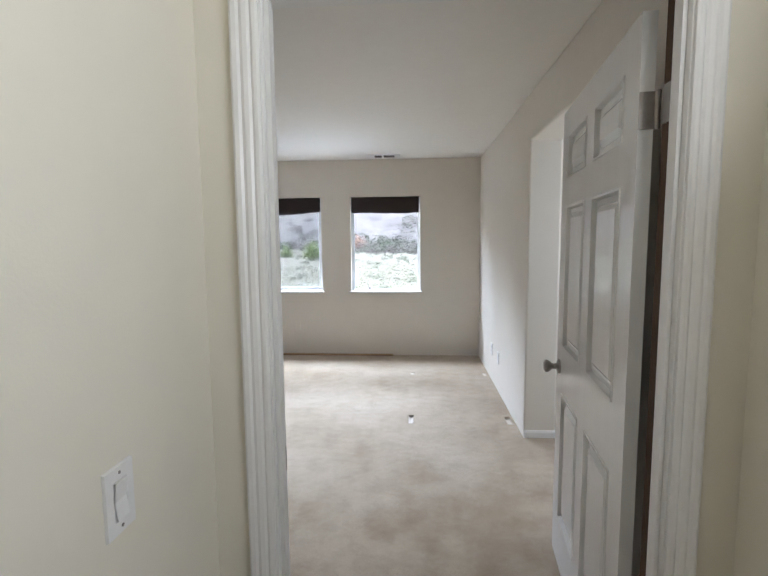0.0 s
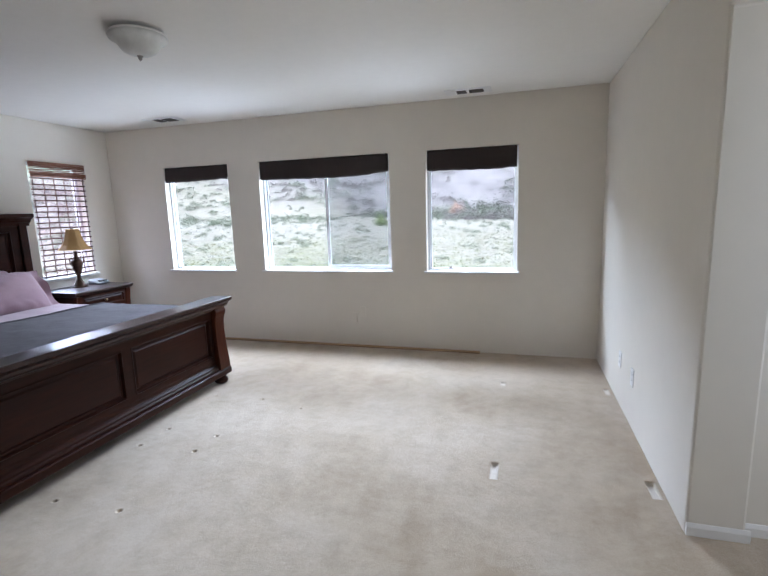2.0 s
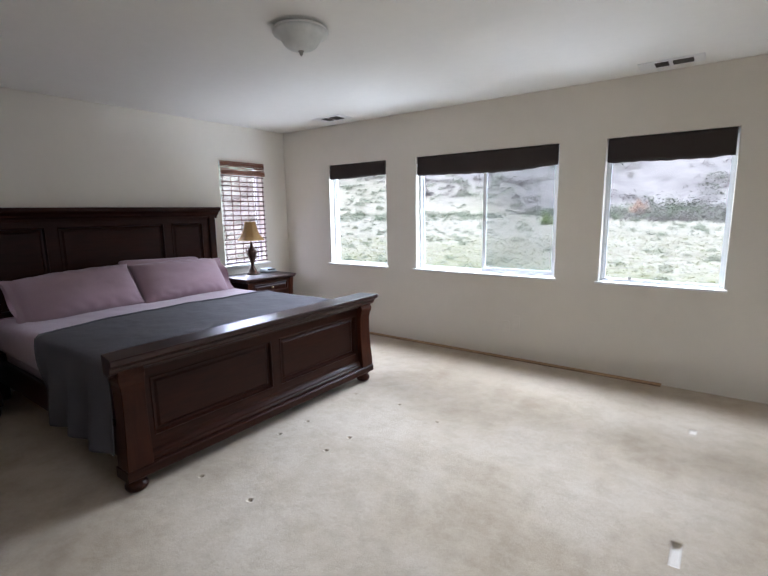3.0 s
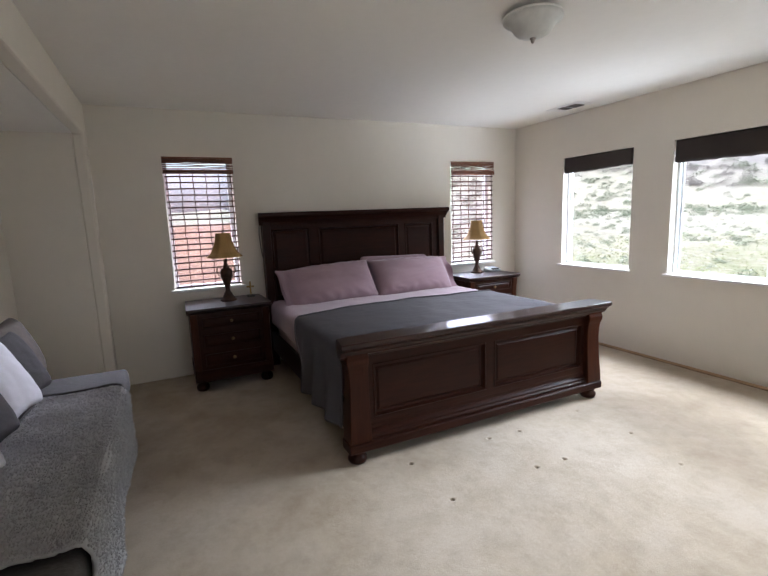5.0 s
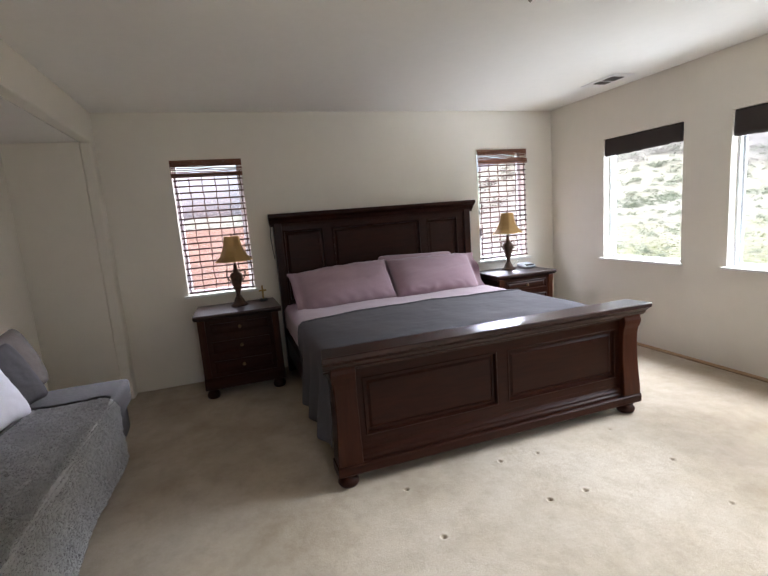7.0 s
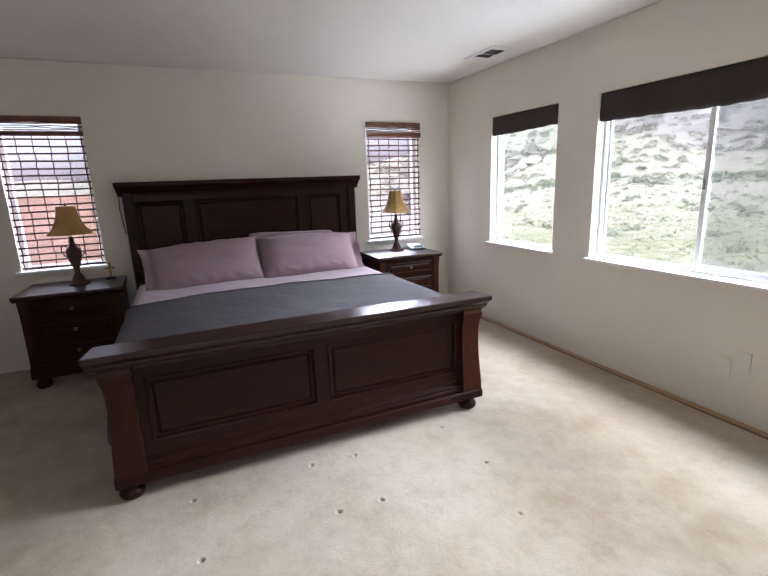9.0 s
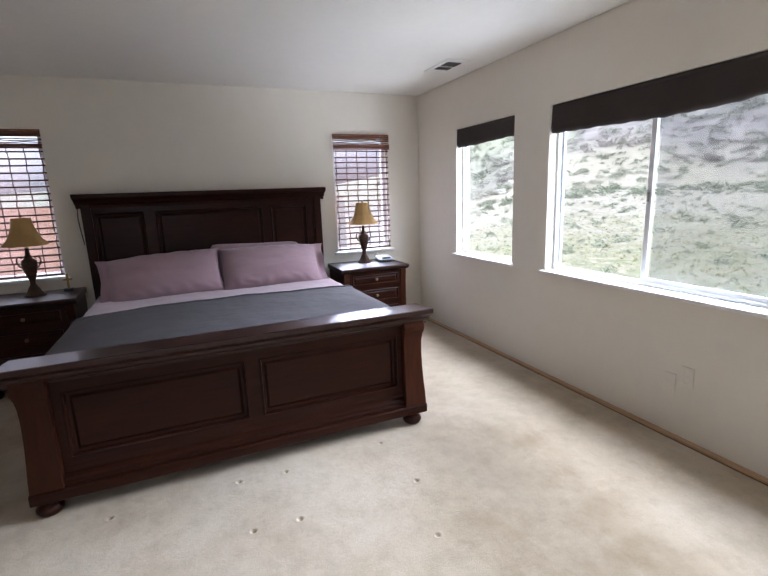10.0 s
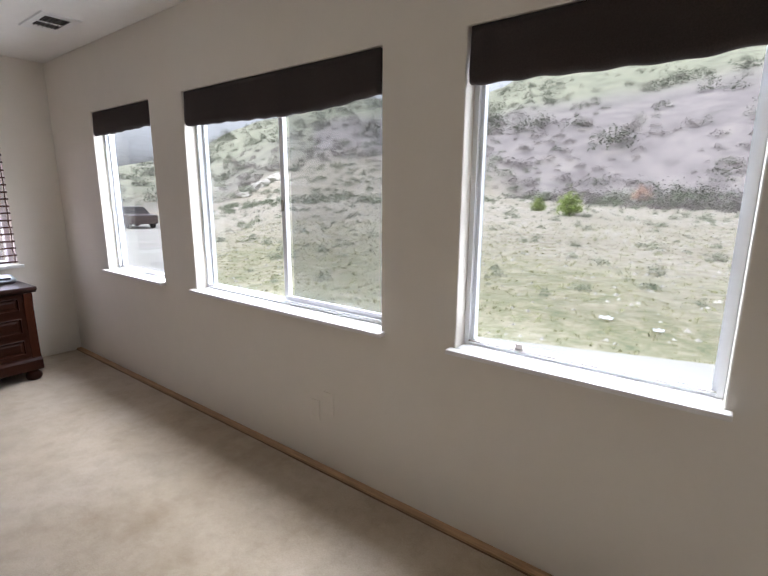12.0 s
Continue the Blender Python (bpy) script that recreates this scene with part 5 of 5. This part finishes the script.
def throw():
    """A shaggy blanket over the seat and down its front."""
    bm, rows = bmesh.new(), []
    nx, ns = 130, 90
    x0, x1 = -3.07, -1.47
    for j in range(ns + 1):
        f = j / ns
        row = []
        for i in range(nx + 1):
            u = i / nx
            x = x0 + (x1 - x0) * u
            back = 1.06 + 0.05 * noise.noise((x * 2, 0, 0)) - 0.10 * (u - 0.2)
            top = 1.47 - back
            s = f * (top + 0.09 + 0.315)
            if s < top:
                y, z = back + s, 0.468
            elif s < top + 0.09:
                a = (s - top) / 0.09 * math.pi / 2
                y, z = 1.47 + 0.050 * math.sin(a), 0.468 - 0.057 * (1 - math.cos(a))
            else:
                d = s - top - 0.09
                y, z = 1.520 + 0.015 * math.sin(x * 6) * d / 0.3, 0.411 - d
            lump = 0.014 * noise.noise((x * 5, s * 5, 1)) + 0.008 * noise.noise((x * 40, s * 40, 2)) + 0.006 * noise.noise((x * 95, s * 95, 5))
            edge = min(u, 1 - u, f, 1 - f)
            roll = 0.012 * math.exp(-(edge / 0.025) ** 2)
            if s < top + 0.04:
                z += 0.012 + lump + roll
            else:
                y += lump + roll
            row.append(bm.verts.new((x + 0.02 * noise.noise((u * 3, f * 6, 8)) + 0.008 * noise.noise((u * 50, f * 50, 9)), y, max(z, 0.03))))
        rows.append(row)
    for a, b in zip(rows, rows[1:]):
        for i in range(nx):
            bm.faces.new((a[i], a[i + 1], b[i + 1], b[i]))
    bm.normal_update()
    rnd = random.Random(31)
    verts, faces = [], []
    spots = [f for f in bm.faces]
    for _ in range(95000):
        f = rnd.choice(spots)
        p, n = f.calc_center_median(), f.normal
        if n.y < -0.2 or n.z < -0.2:
            n = -n
        p = p + Vector((rnd.uniform(-0.007, 0.007), rnd.uniform(-0.003, 0.003), rnd.uniform(-0.003, 0.003)))
        d = (n * 0.6 + Vector((rnd.gauss(0, 0.55), rnd.gauss(0, 0.55), rnd.gauss(0, 0.40)))).normalized() * rnd.uniform(0.005, 0.011)
        w = d.orthogonal().normalized() * rnd.uniform(0.0012, 0.0024)
        k = len(verts)
        verts += [p - w, p + w, p + d * 0.6 + w * 0.8, p + d, p + d * 0.6 - w * 0.8]
        faces.append((k, k + 1, k + 2, k + 3, k + 4))
    back_edge = [v.co + Vector((0, 0, 0.010)) for v in rows[0][::5]]
    far_edge = [row[0].co + Vector((-0.002, 0.0, 0.008)) for row in rows[:50:4]]
    hem = tube(bmesh.new(), far_edge[::-1] + back_edge[1:], 0.007, 6)
    blanket = tagged(part("throw_blanket", bm, PLUSH, smooth=True, solid=0.010), "shaggy grey plush blanket draped over the daybed", "blanket")
    me = bpy.data.meshes.new("fur")
    me.from_pydata(verts, [], faces)
    me.materials.append(PLUSH)
    fur = tagged(new("fur", me), "shaggy grey pile", kind="stuff")
    fur.parent = blanket
    part("hem", hem, CUSHION_GREY, blanket, "dark stitched hem", smooth=True)


throw()
cushion("throw_pillow", "taupe cushion leaning at the end of the daybed", (-3.44, 0.90, 0.690), (0.44, 0.46, 0.20), 18, -6, CUSHION_BROWN, "cushions on the daybed", 4, 2.0, "cushion", 0.86)
cushion("throw_pillow", "charcoal cushion leaning on a taupe one", (-3.17, 0.95, 0.665), (0.44, 0.44, 0.18), 25, -12, CUSHION_GREY, "cushions on the daybed", 3, 5.0, "cushion", 0.86)
cushion("throw_pillow", "plump white cushion among grey ones", (-2.86, 0.94, 0.685), (0.50, 0.50, 0.19), 26, -10, CUSHION_WHITE, "cushions on the daybed", 0, 8.0, "cushion", 0.86)
cushion("throw_pillow", "charcoal cushion beside a beige one", (-2.50, 0.94, 0.670), (0.46, 0.46, 0.17), 26, -6, CUSHION_GREY, "cushions on the daybed", -3, 11.0, "cushion", 0.86)
cushion("throw_pillow", "soft beige cushion lying back on the daybed", (-2.08, 0.97, 0.650), (0.46, 0.44, 0.17), 32, -6, CUSHION_BEIGE, "cushions on the daybed", -4, 14.0, "cushion", 0.86)


# ---- outdoors ----
EYE_X, EYE_Y = 0.1, 4.4


def ridge_angle(azimuth):
    """How high the hills stand, in degrees, by degrees west of north."""
    pts = [(-180, 3), (-100, 6), (-40, 15), (0, 15.5), (12, 14.5), (20, 13.2), (25, 11.0), (34, 11.0), (42, 10.4), (50, 8.2), (57, 5.4), (62, 3.4), (66, 2.4), (72, 1.3), (80, 1.2), (110, 1.2), (180, 3)]
    for (a, p), (b, q) in zip(pts, pts[1:]):
        if a <= azimuth <= b:
            return p + (q - p) * (azimuth - a) / (b - a)
    return 3.0


def brush_edge(azimuth):
    """How far off the open field ends and the brush of the slopes begins."""
    pts = [(-180, 30), (-40, 27), (0, 28.5), (8, 30), (16, 36), (24, 45), (32, 49), (40, 55), (47, 54), (55, 49), (90, 46), (180, 40)]
    for (a, p), (b, q) in zip(pts, pts[1:]):
        if a <= azimuth <= b:
            return p + (q - p) * (azimuth - a) / (b - a)
    return 40.0


def field_edge(x):
    """Where the paved strip along the house gives way to the field."""
    return 9.61 + 0.267 * x


def ground_height(x, y):
    dx, dy = x - EYE_X, y - EYE_Y
    s = math.hypot(dx, dy)
    az = math.degrees(math.atan2(-dx, dy))
    flat = -0.20
    west = min(1.0, max(0.0, (abs(az) - 48) / 13))
    h = flat + (0.033 * (1 - west) - 0.02 * west) * min(54.0, max(0.0, s - 6.0))
    if s > 9:
        h += 0.10 * noise.noise((x * 0.22, y * 0.22, 0)) * min(1.0, (s - 9) / 12)
    start, ridge = 46.0 + 6 * noise.noise((az * 0.06, 3, 0)), 210.0
    top = 1.46 + ridge * math.tan(radians(ridge_angle(az) + 0.5 * noise.noise((az * 0.16, 7, 0)) + 0.25 * noise.noise((az * 0.5, 9, 0))))
    if s > start:
        f = min(1.0, (s - start) / (ridge - start))
        lift = f ** 0.85
        h = h + (top - h) * lift + (3.6 * noise.noise((x * 0.022, y * 0.022, 2)) + 0.5 * noise.noise((x * 0.09, y * 0.09, 5))) * min(1.0, 6 * f) * (1 - f)
        if s > ridge:
            h = top * max(0.0, 1 - (s - ridge) / 1500.0)
    return h


def ground():
    radii = [0.5]
    while radii[-1] < 4200:
        radii.append(radii[-1] * 1.055 + 0.10)
    n = 420
    verts, faces, mask, green, high = [(EYE_X, EYE_Y, -0.2)], [], [0.0], [1.0], [0.0]
    for r in radii:
        for k in range(n):
            a = 2 * math.pi * k / n
            x, y = EYE_X + r * math.sin(a), EYE_Y + r * math.cos(a)
            verts.append((x, y, ground_height(x, y)))
            az = math.degrees(math.atan2(EYE_X - x, y - EYE_Y))
            near = 1.0 - (r - 6.5) / (5.0 + 11.0 * min(1.0, max(0.0, (az - 14) / 14)))
            green.append(max(0.0, min(0.85, near + 0.5 * noise.noise((x * 0.3, y * 0.3, 6)) + 0.35 * noise.noise((x * 1.1, y * 1.1, 8)))))
            mask.append(max(0.0, min(1.0, (r - brush_edge(az) - 5 * noise.noise((x * 0.12, y * 0.12, 1)) - 3 * noise.noise((x * 0.4, y * 0.4, 3))) / 7)))
            high.append(max(0.0, min(1.0, (r - 66 - 20 * noise.noise((x * 0.03, y * 0.03, 4)) + (20 if az > 45 else 0)) / 30)))
    for k in range(n):
        faces.append((0, 1 + k, 1 + (k + 1) % n))
    for j in range(len(radii) - 1):
        b, c = 1 + j * n, 1 + (j + 1) * n
        for k in range(n):
            faces.append((b + k, c + k, c + (k + 1) % n, b + (k + 1) % n))
    me = bpy.data.meshes.new("ground")
    me.from_pydata(verts, [], faces)
    at = me.attributes.new("slope_brush", "FLOAT", "POINT")
    at.data.foreach_set("value", mask)
    at = me.attributes.new("grass_cover", "FLOAT", "POINT")
    at.data.foreach_set("value", green)
    at = me.attributes.new("slope_grass", "FLOAT", "POINT")
    at.data.foreach_set("value", high)
    me.materials.append(TERRAIN)
    me.shade_smooth()
    tagged(new("ground", me), "dry stony field rising to brush-covered hills", "ground", kind="structure")


ground()


def paved_strip():
    bm = bmesh.new()
    c = [(-9.0, 6.19), (6.5, 6.19), (6.5, field_edge(6.5)), (-9.0, field_edge(-9.0))]
    lo, hi = [bm.verts.new((x, y, -0.27)) for x, y in c], [bm.verts.new((x, y, -0.14)) for x, y in c]
    bm.faces.new(lo[::-1])
    bm.faces.new(hi)
    for k in range(4):
        bm.faces.new((lo[k], lo[(k + 1) % 4], hi[(k + 1) % 4], hi[k]))
    return bm


setting("pavement", paved_strip(), CONCRETE, "pale concrete strip along the house", bevel=0.01)


def leaf_mesh(name, label, category, plants, leaves, leaf, upright, material, seed):
    """Loose leaves gathered into many small plants. plants: (x, y, z, radius, height) rows."""
    rng = np.random.default_rng(seed)
    p = np.repeat(np.array(plants), leaves, axis=0)
    n = len(p)
    lobe = np.repeat(rng.uniform(0, 6.28, (len(plants), 3)), leaves, axis=0)
    a, up = rng.uniform(0, 2 * np.pi, n), rng.random(n) ** 0.8
    flat = np.sqrt(1 - up * up)
    reach = (1 + 0.22 * np.sin(2 * a + lobe[:, 0]) + 0.16 * np.sin(3 * a + lobe[:, 1] + 3 * up) + 0.14 * np.sin(7 * up + lobe[:, 2])) * (0.55 + 0.5 * rng.random(n) ** 0.6)
    d = np.stack([flat * np.cos(a), flat * np.sin(a), up], axis=1)
    c = p[:, :3] + d * reach[:, None] * np.stack([p[:, 3], p[:, 3], p[:, 4]], axis=1)
    face = d + rng.normal(0, 0.4, (n, 3)) + np.array((0, 0, 0.5))
    face /= np.linalg.norm(face, axis=1)[:, None]
    u = np.cross(face, rng.normal(0, 1, (n, 3)))
    u /= np.linalg.norm(u, axis=1)[:, None] + 1e-6
    if upright:
        u = np.stack([0.35 * d[:, 0] + rng.normal(0, 0.25, n), 0.35 * d[:, 1] + rng.normal(0, 0.25, n), np.ones(n)], axis=1)
        face = np.stack([np.cos(a), np.sin(a), np.zeros(n)], axis=1)
    v = np.cross(face, u)
    size = (p[:, 3] * leaf * rng.uniform(0.6, 1.2, n))[:, None]
    u, v = u * size, v * size * (0.16 if upright else 0.62)
    verts = np.stack([c - u, c - v, c + u, c + v], axis=1).reshape(-1, 3).tolist()
    faces = np.arange(4 * n).reshape(-1, 4).tolist()
    me = bpy.data.meshes.new(name)
    me.from_pydata(verts, [], faces)
    me.materials.append(material)
    return tagged(new(name, me), label, category, kind="stuff")


def strewn(count, near, far, azimuths, size, tall, seed, past=False, clump=0.0):
    """Places for plants on the open ground, or past the foot of the slopes."""
    rnd = random.Random(seed)
    rows = []
    for _ in range(count):
        az = rnd.uniform(*azimuths)
        base = brush_edge(az) if past else 0.0
        s = base + near + (far - near) * rnd.random() ** (1.3 if past else 0.8)
        x, y = EYE_X - s * math.sin(radians(az)), EYE_Y + s * math.cos(radians(az))
        if y < field_edge(x) + 0.12 or (not past and (s > brush_edge(az) or on_track(az, s))):
            continue
        if clump and noise.noise((x * 0.05, y * 0.05, seed)) + 0.6 * noise.noise((x * 0.16, y * 0.16, seed)) < clump * (rnd.random() - 0.6):
            continue
        k = size[0] + (size[1] - size[0]) * rnd.random() ** 2.0
        rows.append((x, y, ground_height(x, y) - 0.06 * k, k * rnd.uniform(0.9, 1.3), k * tall * rnd.uniform(0.8, 1.2)))
    return rows


def on_track(az, s):
    f = (s - 8.5) / 30
    return 0 <= f <= 1 and 61.5 + f - 0.3 < az < 74.3 - 6 * f


leaf_mesh("field_scrub", "rounded sage-green scrub tufts scattered over the field", "scrub", strewn(1600, 7.5, 56, (-32, 62), (0.05, 0.22), 1.05, 3), 200, 0.11, False, SHRUB, 3)
leaf_mesh("spur_scrub", "larger sage scrub where the field climbs towards the hills", "scrub", strewn(420, 32, 58, (24, 60), (0.2, 0.6), 0.9, 13), 200, 0.10, False, SHRUB, 13)
leaf_mesh("field_grass", "short green and straw-coloured grass tufts near the house", "grass", strewn(10000, 5.0, 20, (-32, 66), (0.02, 0.06), 0.5, 5), 12, 0.5, True, GRASS, 5)
leaf_mesh("foot_brush", "grey-brown brush along the foot of the hills", "brush", strewn(800, 0.0, 30, (-28, 56), (0.3, 0.9), 1.0, 7, True), 220, 0.085, False, BRUSH, 7)
leaf_mesh("foot_scrub", "grey-green scrub along the foot of the hills", "brush", strewn(260, 0.0, 14, (-28, 58), (0.3, 0.9), 1.0, 9, True), 220, 0.085, False, SHRUB, 9)
leaf_mesh("hill_bushes", "dusky green bushes standing on the hillsides", "brush", strewn(1300, 12, 130, (-28, 68), (0.5, 1.9), 1.15, 8, True, 0.8), 280, 0.075, False, DUSKBUSH, 8)


def field_stones():
    rnd = random.Random(21)
    verts, faces = [], []
    for _ in range(7000):
        az, s = radians(rnd.uniform(-30, 72)), 5.2 + 44 * rnd.random() ** 0.8
        x, y = EYE_X - s * math.sin(az), EYE_Y + s * math.cos(az)
        if y < field_edge(x) + 0.05:
            continue
        z, k = ground_height(x, y), rnd.uniform(0.016, 0.055) * (1 + s / 25)
        n0 = len(verts)
        for a in range(5):
            t = 2 * math.pi * a / 5 + rnd.random()
            verts.append((x + k * math.cos(t), y + k * math.sin(t), z - 0.02))
        verts.append((x + rnd.uniform(-k, k) * 0.3, y + rnd.uniform(-k, k) * 0.3, z + k * rnd.uniform(0.3, 0.7)))
        faces += [(n0 + a, n0 + (a + 1) % 5, n0 + 5) for a in range(5)]
    me = bpy.data.meshes.new("field_stones")
    me.from_pydata(verts, [], faces)
    me.materials.append(STONE)
    tagged(new("field_stones", me), "pale stones strewn over the field", "stones", kind="stuff")


field_stones()


def bush(az, s, r, seed, label, leaves=None):
    rnd = random.Random(seed)
    a = radians(az)
    x, y = EYE_X - s * math.sin(a), EYE_Y + s * math.cos(a)
    z = ground_height(x, y)
    t = thing("bush", (x, y, z), label, "bush", "green bushes in the field")
    bm = bmesh.new()
    for _ in range(7):
        e, q = rnd.uniform(0, 2 * math.pi), rnd.uniform(0.2, 0.6)
        tube(bm, [(x, y, z - 0.05), (x + 0.4 * r * q * math.cos(e), y + 0.4 * r * q * math.sin(e), z + r * 0.5), (x + r * q * math.cos(e), y + r * q * math.sin(e), z + r * 1.1)], 0.03 * r, 5)
    part("stems", bm, BRUSH, t)
    bm = bmesh.new()
    for _ in range(1500):
        d = Vector((rnd.gauss(0, 1), rnd.gauss(0, 1), rnd.gauss(0, 1))).normalized()
        k = r * (0.35 + 0.65 * rnd.random() ** 0.7) * (1 + 0.7 * noise.noise(d * 2.6 + Vector((seed, 0, 0))))
        c = Vector((x, y, z + r * 0.75)) + Vector((d.x * k * (1.1 if d.z < 0.3 else 0.9), d.y * k, d.z * k * (1.15 if d.z > 0 else 0.75)))
        l = r * rnd.uniform(0.05, 0.12)
        u, v = d.orthogonal().normalized() * l, Vector((rnd.uniform(-1, 1), rnd.uniform(-1, 1), rnd.uniform(0, 1))).normalized() * l
        quad(bm, c - u, c - v * 0.4, c + u, c + v)
    part("leaves", bm, leaves or GREENBUSH, t)


bush(18.2, 26.6, 0.38, 1, "small bright green bush standing in the dry field")
bush(14.8, 23.8, 0.60, 2, "large upright bright green bush in the dry field")
bush(7.7, 38.0, 0.60, 3, "dry terracotta coloured bush at the foot of the hill", RUSTLEAF)


def boulder(bm, x, y, z, r, seed):
    tmp = bmesh.new()
    bmesh.ops.create_icosphere(tmp, subdivisions=2, radius=1.0)
    index = {v: bm.verts.new((x + r * v.co.x * 1.3 * k, y + r * v.co.y * k, z + r * 0.6 * v.co.z * k)) for v in tmp.verts for k in [1 + 0.45 * noise.noise(v.co * 1.3 + Vector((seed, 0, 0)))]}
    for f in tmp.faces:
        bm.faces.new([index[v] for v in f.verts])
    tmp.free()
    return bm


def rock_outcrop():
    rnd = random.Random(41)
    a = radians(51.2)
    x, y = EYE_X - 52 * math.sin(a), EYE_Y + 52 * math.cos(a)
    t = thing("rock_outcrop", (x, y, ground_height(x, y)), "pale rocks jutting out at the foot of the hill", "rocks")
    for k in range(9):
        az, s = radians(49.0 + 4.6 * k / 8), brush_edge(49.0 + 4.6 * k / 8) + rnd.uniform(-0.8, 0.8)
        px, py = EYE_X - s * math.sin(az), EYE_Y + s * math.cos(az)
        part("rock", boulder(bmesh.new(), px, py, ground_height(px, py) + 0.1, rnd.uniform(0.45, 0.85), k), STONE, t)


rock_outcrop()


def litter(x, y, w, label):
    """A crumpled scrap of thick plastic."""
    bm, n = bmesh.new(), 8
    rows = [[bm.verts.new((x + w * (i / n - 0.5), y + 0.5 * w * (j / n - 0.5), ground_height(x, y) + 0.06 + 0.03 * noise.noise((i * 0.5 + x, j * 0.7, 1)))) for i in range(n + 1)] for j in range(n + 1)]
    for a, b in zip(rows, rows[1:]):
        for i in range(n):
            bm.faces.new((a[i], a[i + 1], b[i + 1], b[i]))
    tagged(part("plastic_scrap", bm, SILVER, solid=0.012), label, "litter", "scraps in the field")


litter(-0.975, 10.82, 0.16, "white crumpled plastic scrap lying in the grass")
litter(-0.35, 10.62, 0.11, "small pale plastic scrap lying in the grass")


def garden_wall():
    w = thing("garden_wall", (-9.0, 1.5, -0.2), "red-brown block garden wall beside the house", "wall")
    part("core", boxes((-9.13, -9.03, -5.0, 6.6, -0.3, 1.36)), CONCRETE, w)
    block = None
    for row in range(8):
        for k in range(29):
            y = -4.98 + 0.40 * k + (0.2 if row % 2 else 0.0)
            if y > 6.2:
                continue
            if block is None:
                block = part("block", boxes((-0.055, 0.055, 0.003, 0.397, 0.003, 0.197)), BLOCK, w)
                ob = block
            else:
                ob = new("block", block.data)
                ob.parent = w
            ob.matrix_parent_inverse = Matrix()
            ob.matrix_basis = Matrix.Translation((-0.03, y - 1.5, 0.20 * row))
    part("coping", boxes((-9.20, -8.95, -5.0, 6.6, 1.401, 1.45)), BLOCK, w, bevel=0.008)


garden_wall()


# ---- the track and the parked car far off ----
def dirt_track():
    verts, faces = [], []
    n = 40
    for i in range(n + 1):
        f = i / n
        s = 8.5 + 30 * f
        for az in (74.0 - 6 * f, 61.5 + 1.0 * f):
            for lift in (0.03,):
                a = radians(az)
                x, y = EYE_X - s * math.sin(a), EYE_Y + s * math.cos(a)
                verts.append((x, y, ground_height(x, y) + lift))
    for i in range(n):
        faces.append((2 * i, 2 * i + 2, 2 * i + 3, 2 * i + 1))
    me = bpy.data.meshes.new("road")
    me.from_pydata(verts, [], faces)
    me.materials.append(CONCRETE)
    tagged(new("road", me), "pale dirt drive beside the field", "road", kind="structure")


dirt_track()


def parked_car():
    a, s = radians(65.2), 31.0
    x, y = EYE_X - s * math.sin(a), EYE_Y + s * math.cos(a)
    z = ground_height(x, y) + 0.03
    c = thing("parked_car", (0, 0, 0), "dark maroon car parked on the dirt drive", "car")
    prof = [(-2.2, 0.35), (-2.2, 0.95), (-1.3, 1.02), (2.0, 1.02), (2.2, 0.85), (2.2, 0.35)]
    bm = bmesh.new()
    for w in (-0.9, 0.9):
        bm.faces.new([bm.verts.new((w, p, q)) for p, q in prof])
    for i in range(len(prof)):
        (p, q), (r, t) = prof[i], prof[(i + 1) % len(prof)]
        quad(bm, (-0.9, p, q), (0.9, p, q), (0.9, r, t), (-0.9, r, t))
    part("body", bm, CARPAINT, c, bevel=0.06)
    bm = bmesh.new()
    low, top = [(-0.82, -1.2), (0.82, -1.2), (0.82, 1.9), (-0.82, 1.9)], [(-0.68, -0.5), (0.68, -0.5), (0.68, 1.5), (-0.68, 1.5)]
    for k in range(4):
        (p, q), (r, t), (u, v), (e, f) = low[k], low[(k + 1) % 4], top[(k + 1) % 4], top[k]
        quad(bm, (p, q, 1.0), (r, t, 1.0), (u, v, 1.5), (e, f, 1.5))
    quad(bm, *[(p, q, 1.5) for p, q in top])
    part("cabin", bm, BLACK, c, "dark glazed cabin", bevel=0.04)
    for p in (-0.8, 0.8):
        for q in (-1.4, 1.4):
            bm = lathe(bmesh.new(), [(0.12, -0.1), (0.33, -0.1), (0.33, 0.1), (0.12, 0.1)], 0, 0, 18)
            bmesh.ops.transform(bm, matrix=Matrix.Translation((p, q, 0.33)) @ Matrix.Rotation(radians(90), 4, "Y"), verts=bm.verts)
            part("wheel", bm, BLACK, c, "black tyre")
    c.matrix_world = Matrix.Translation((x, y, z)) @ Matrix.Rotation(a + radians(20), 4, "Z") @ Matrix.Scale(0.82, 4)


parked_car()
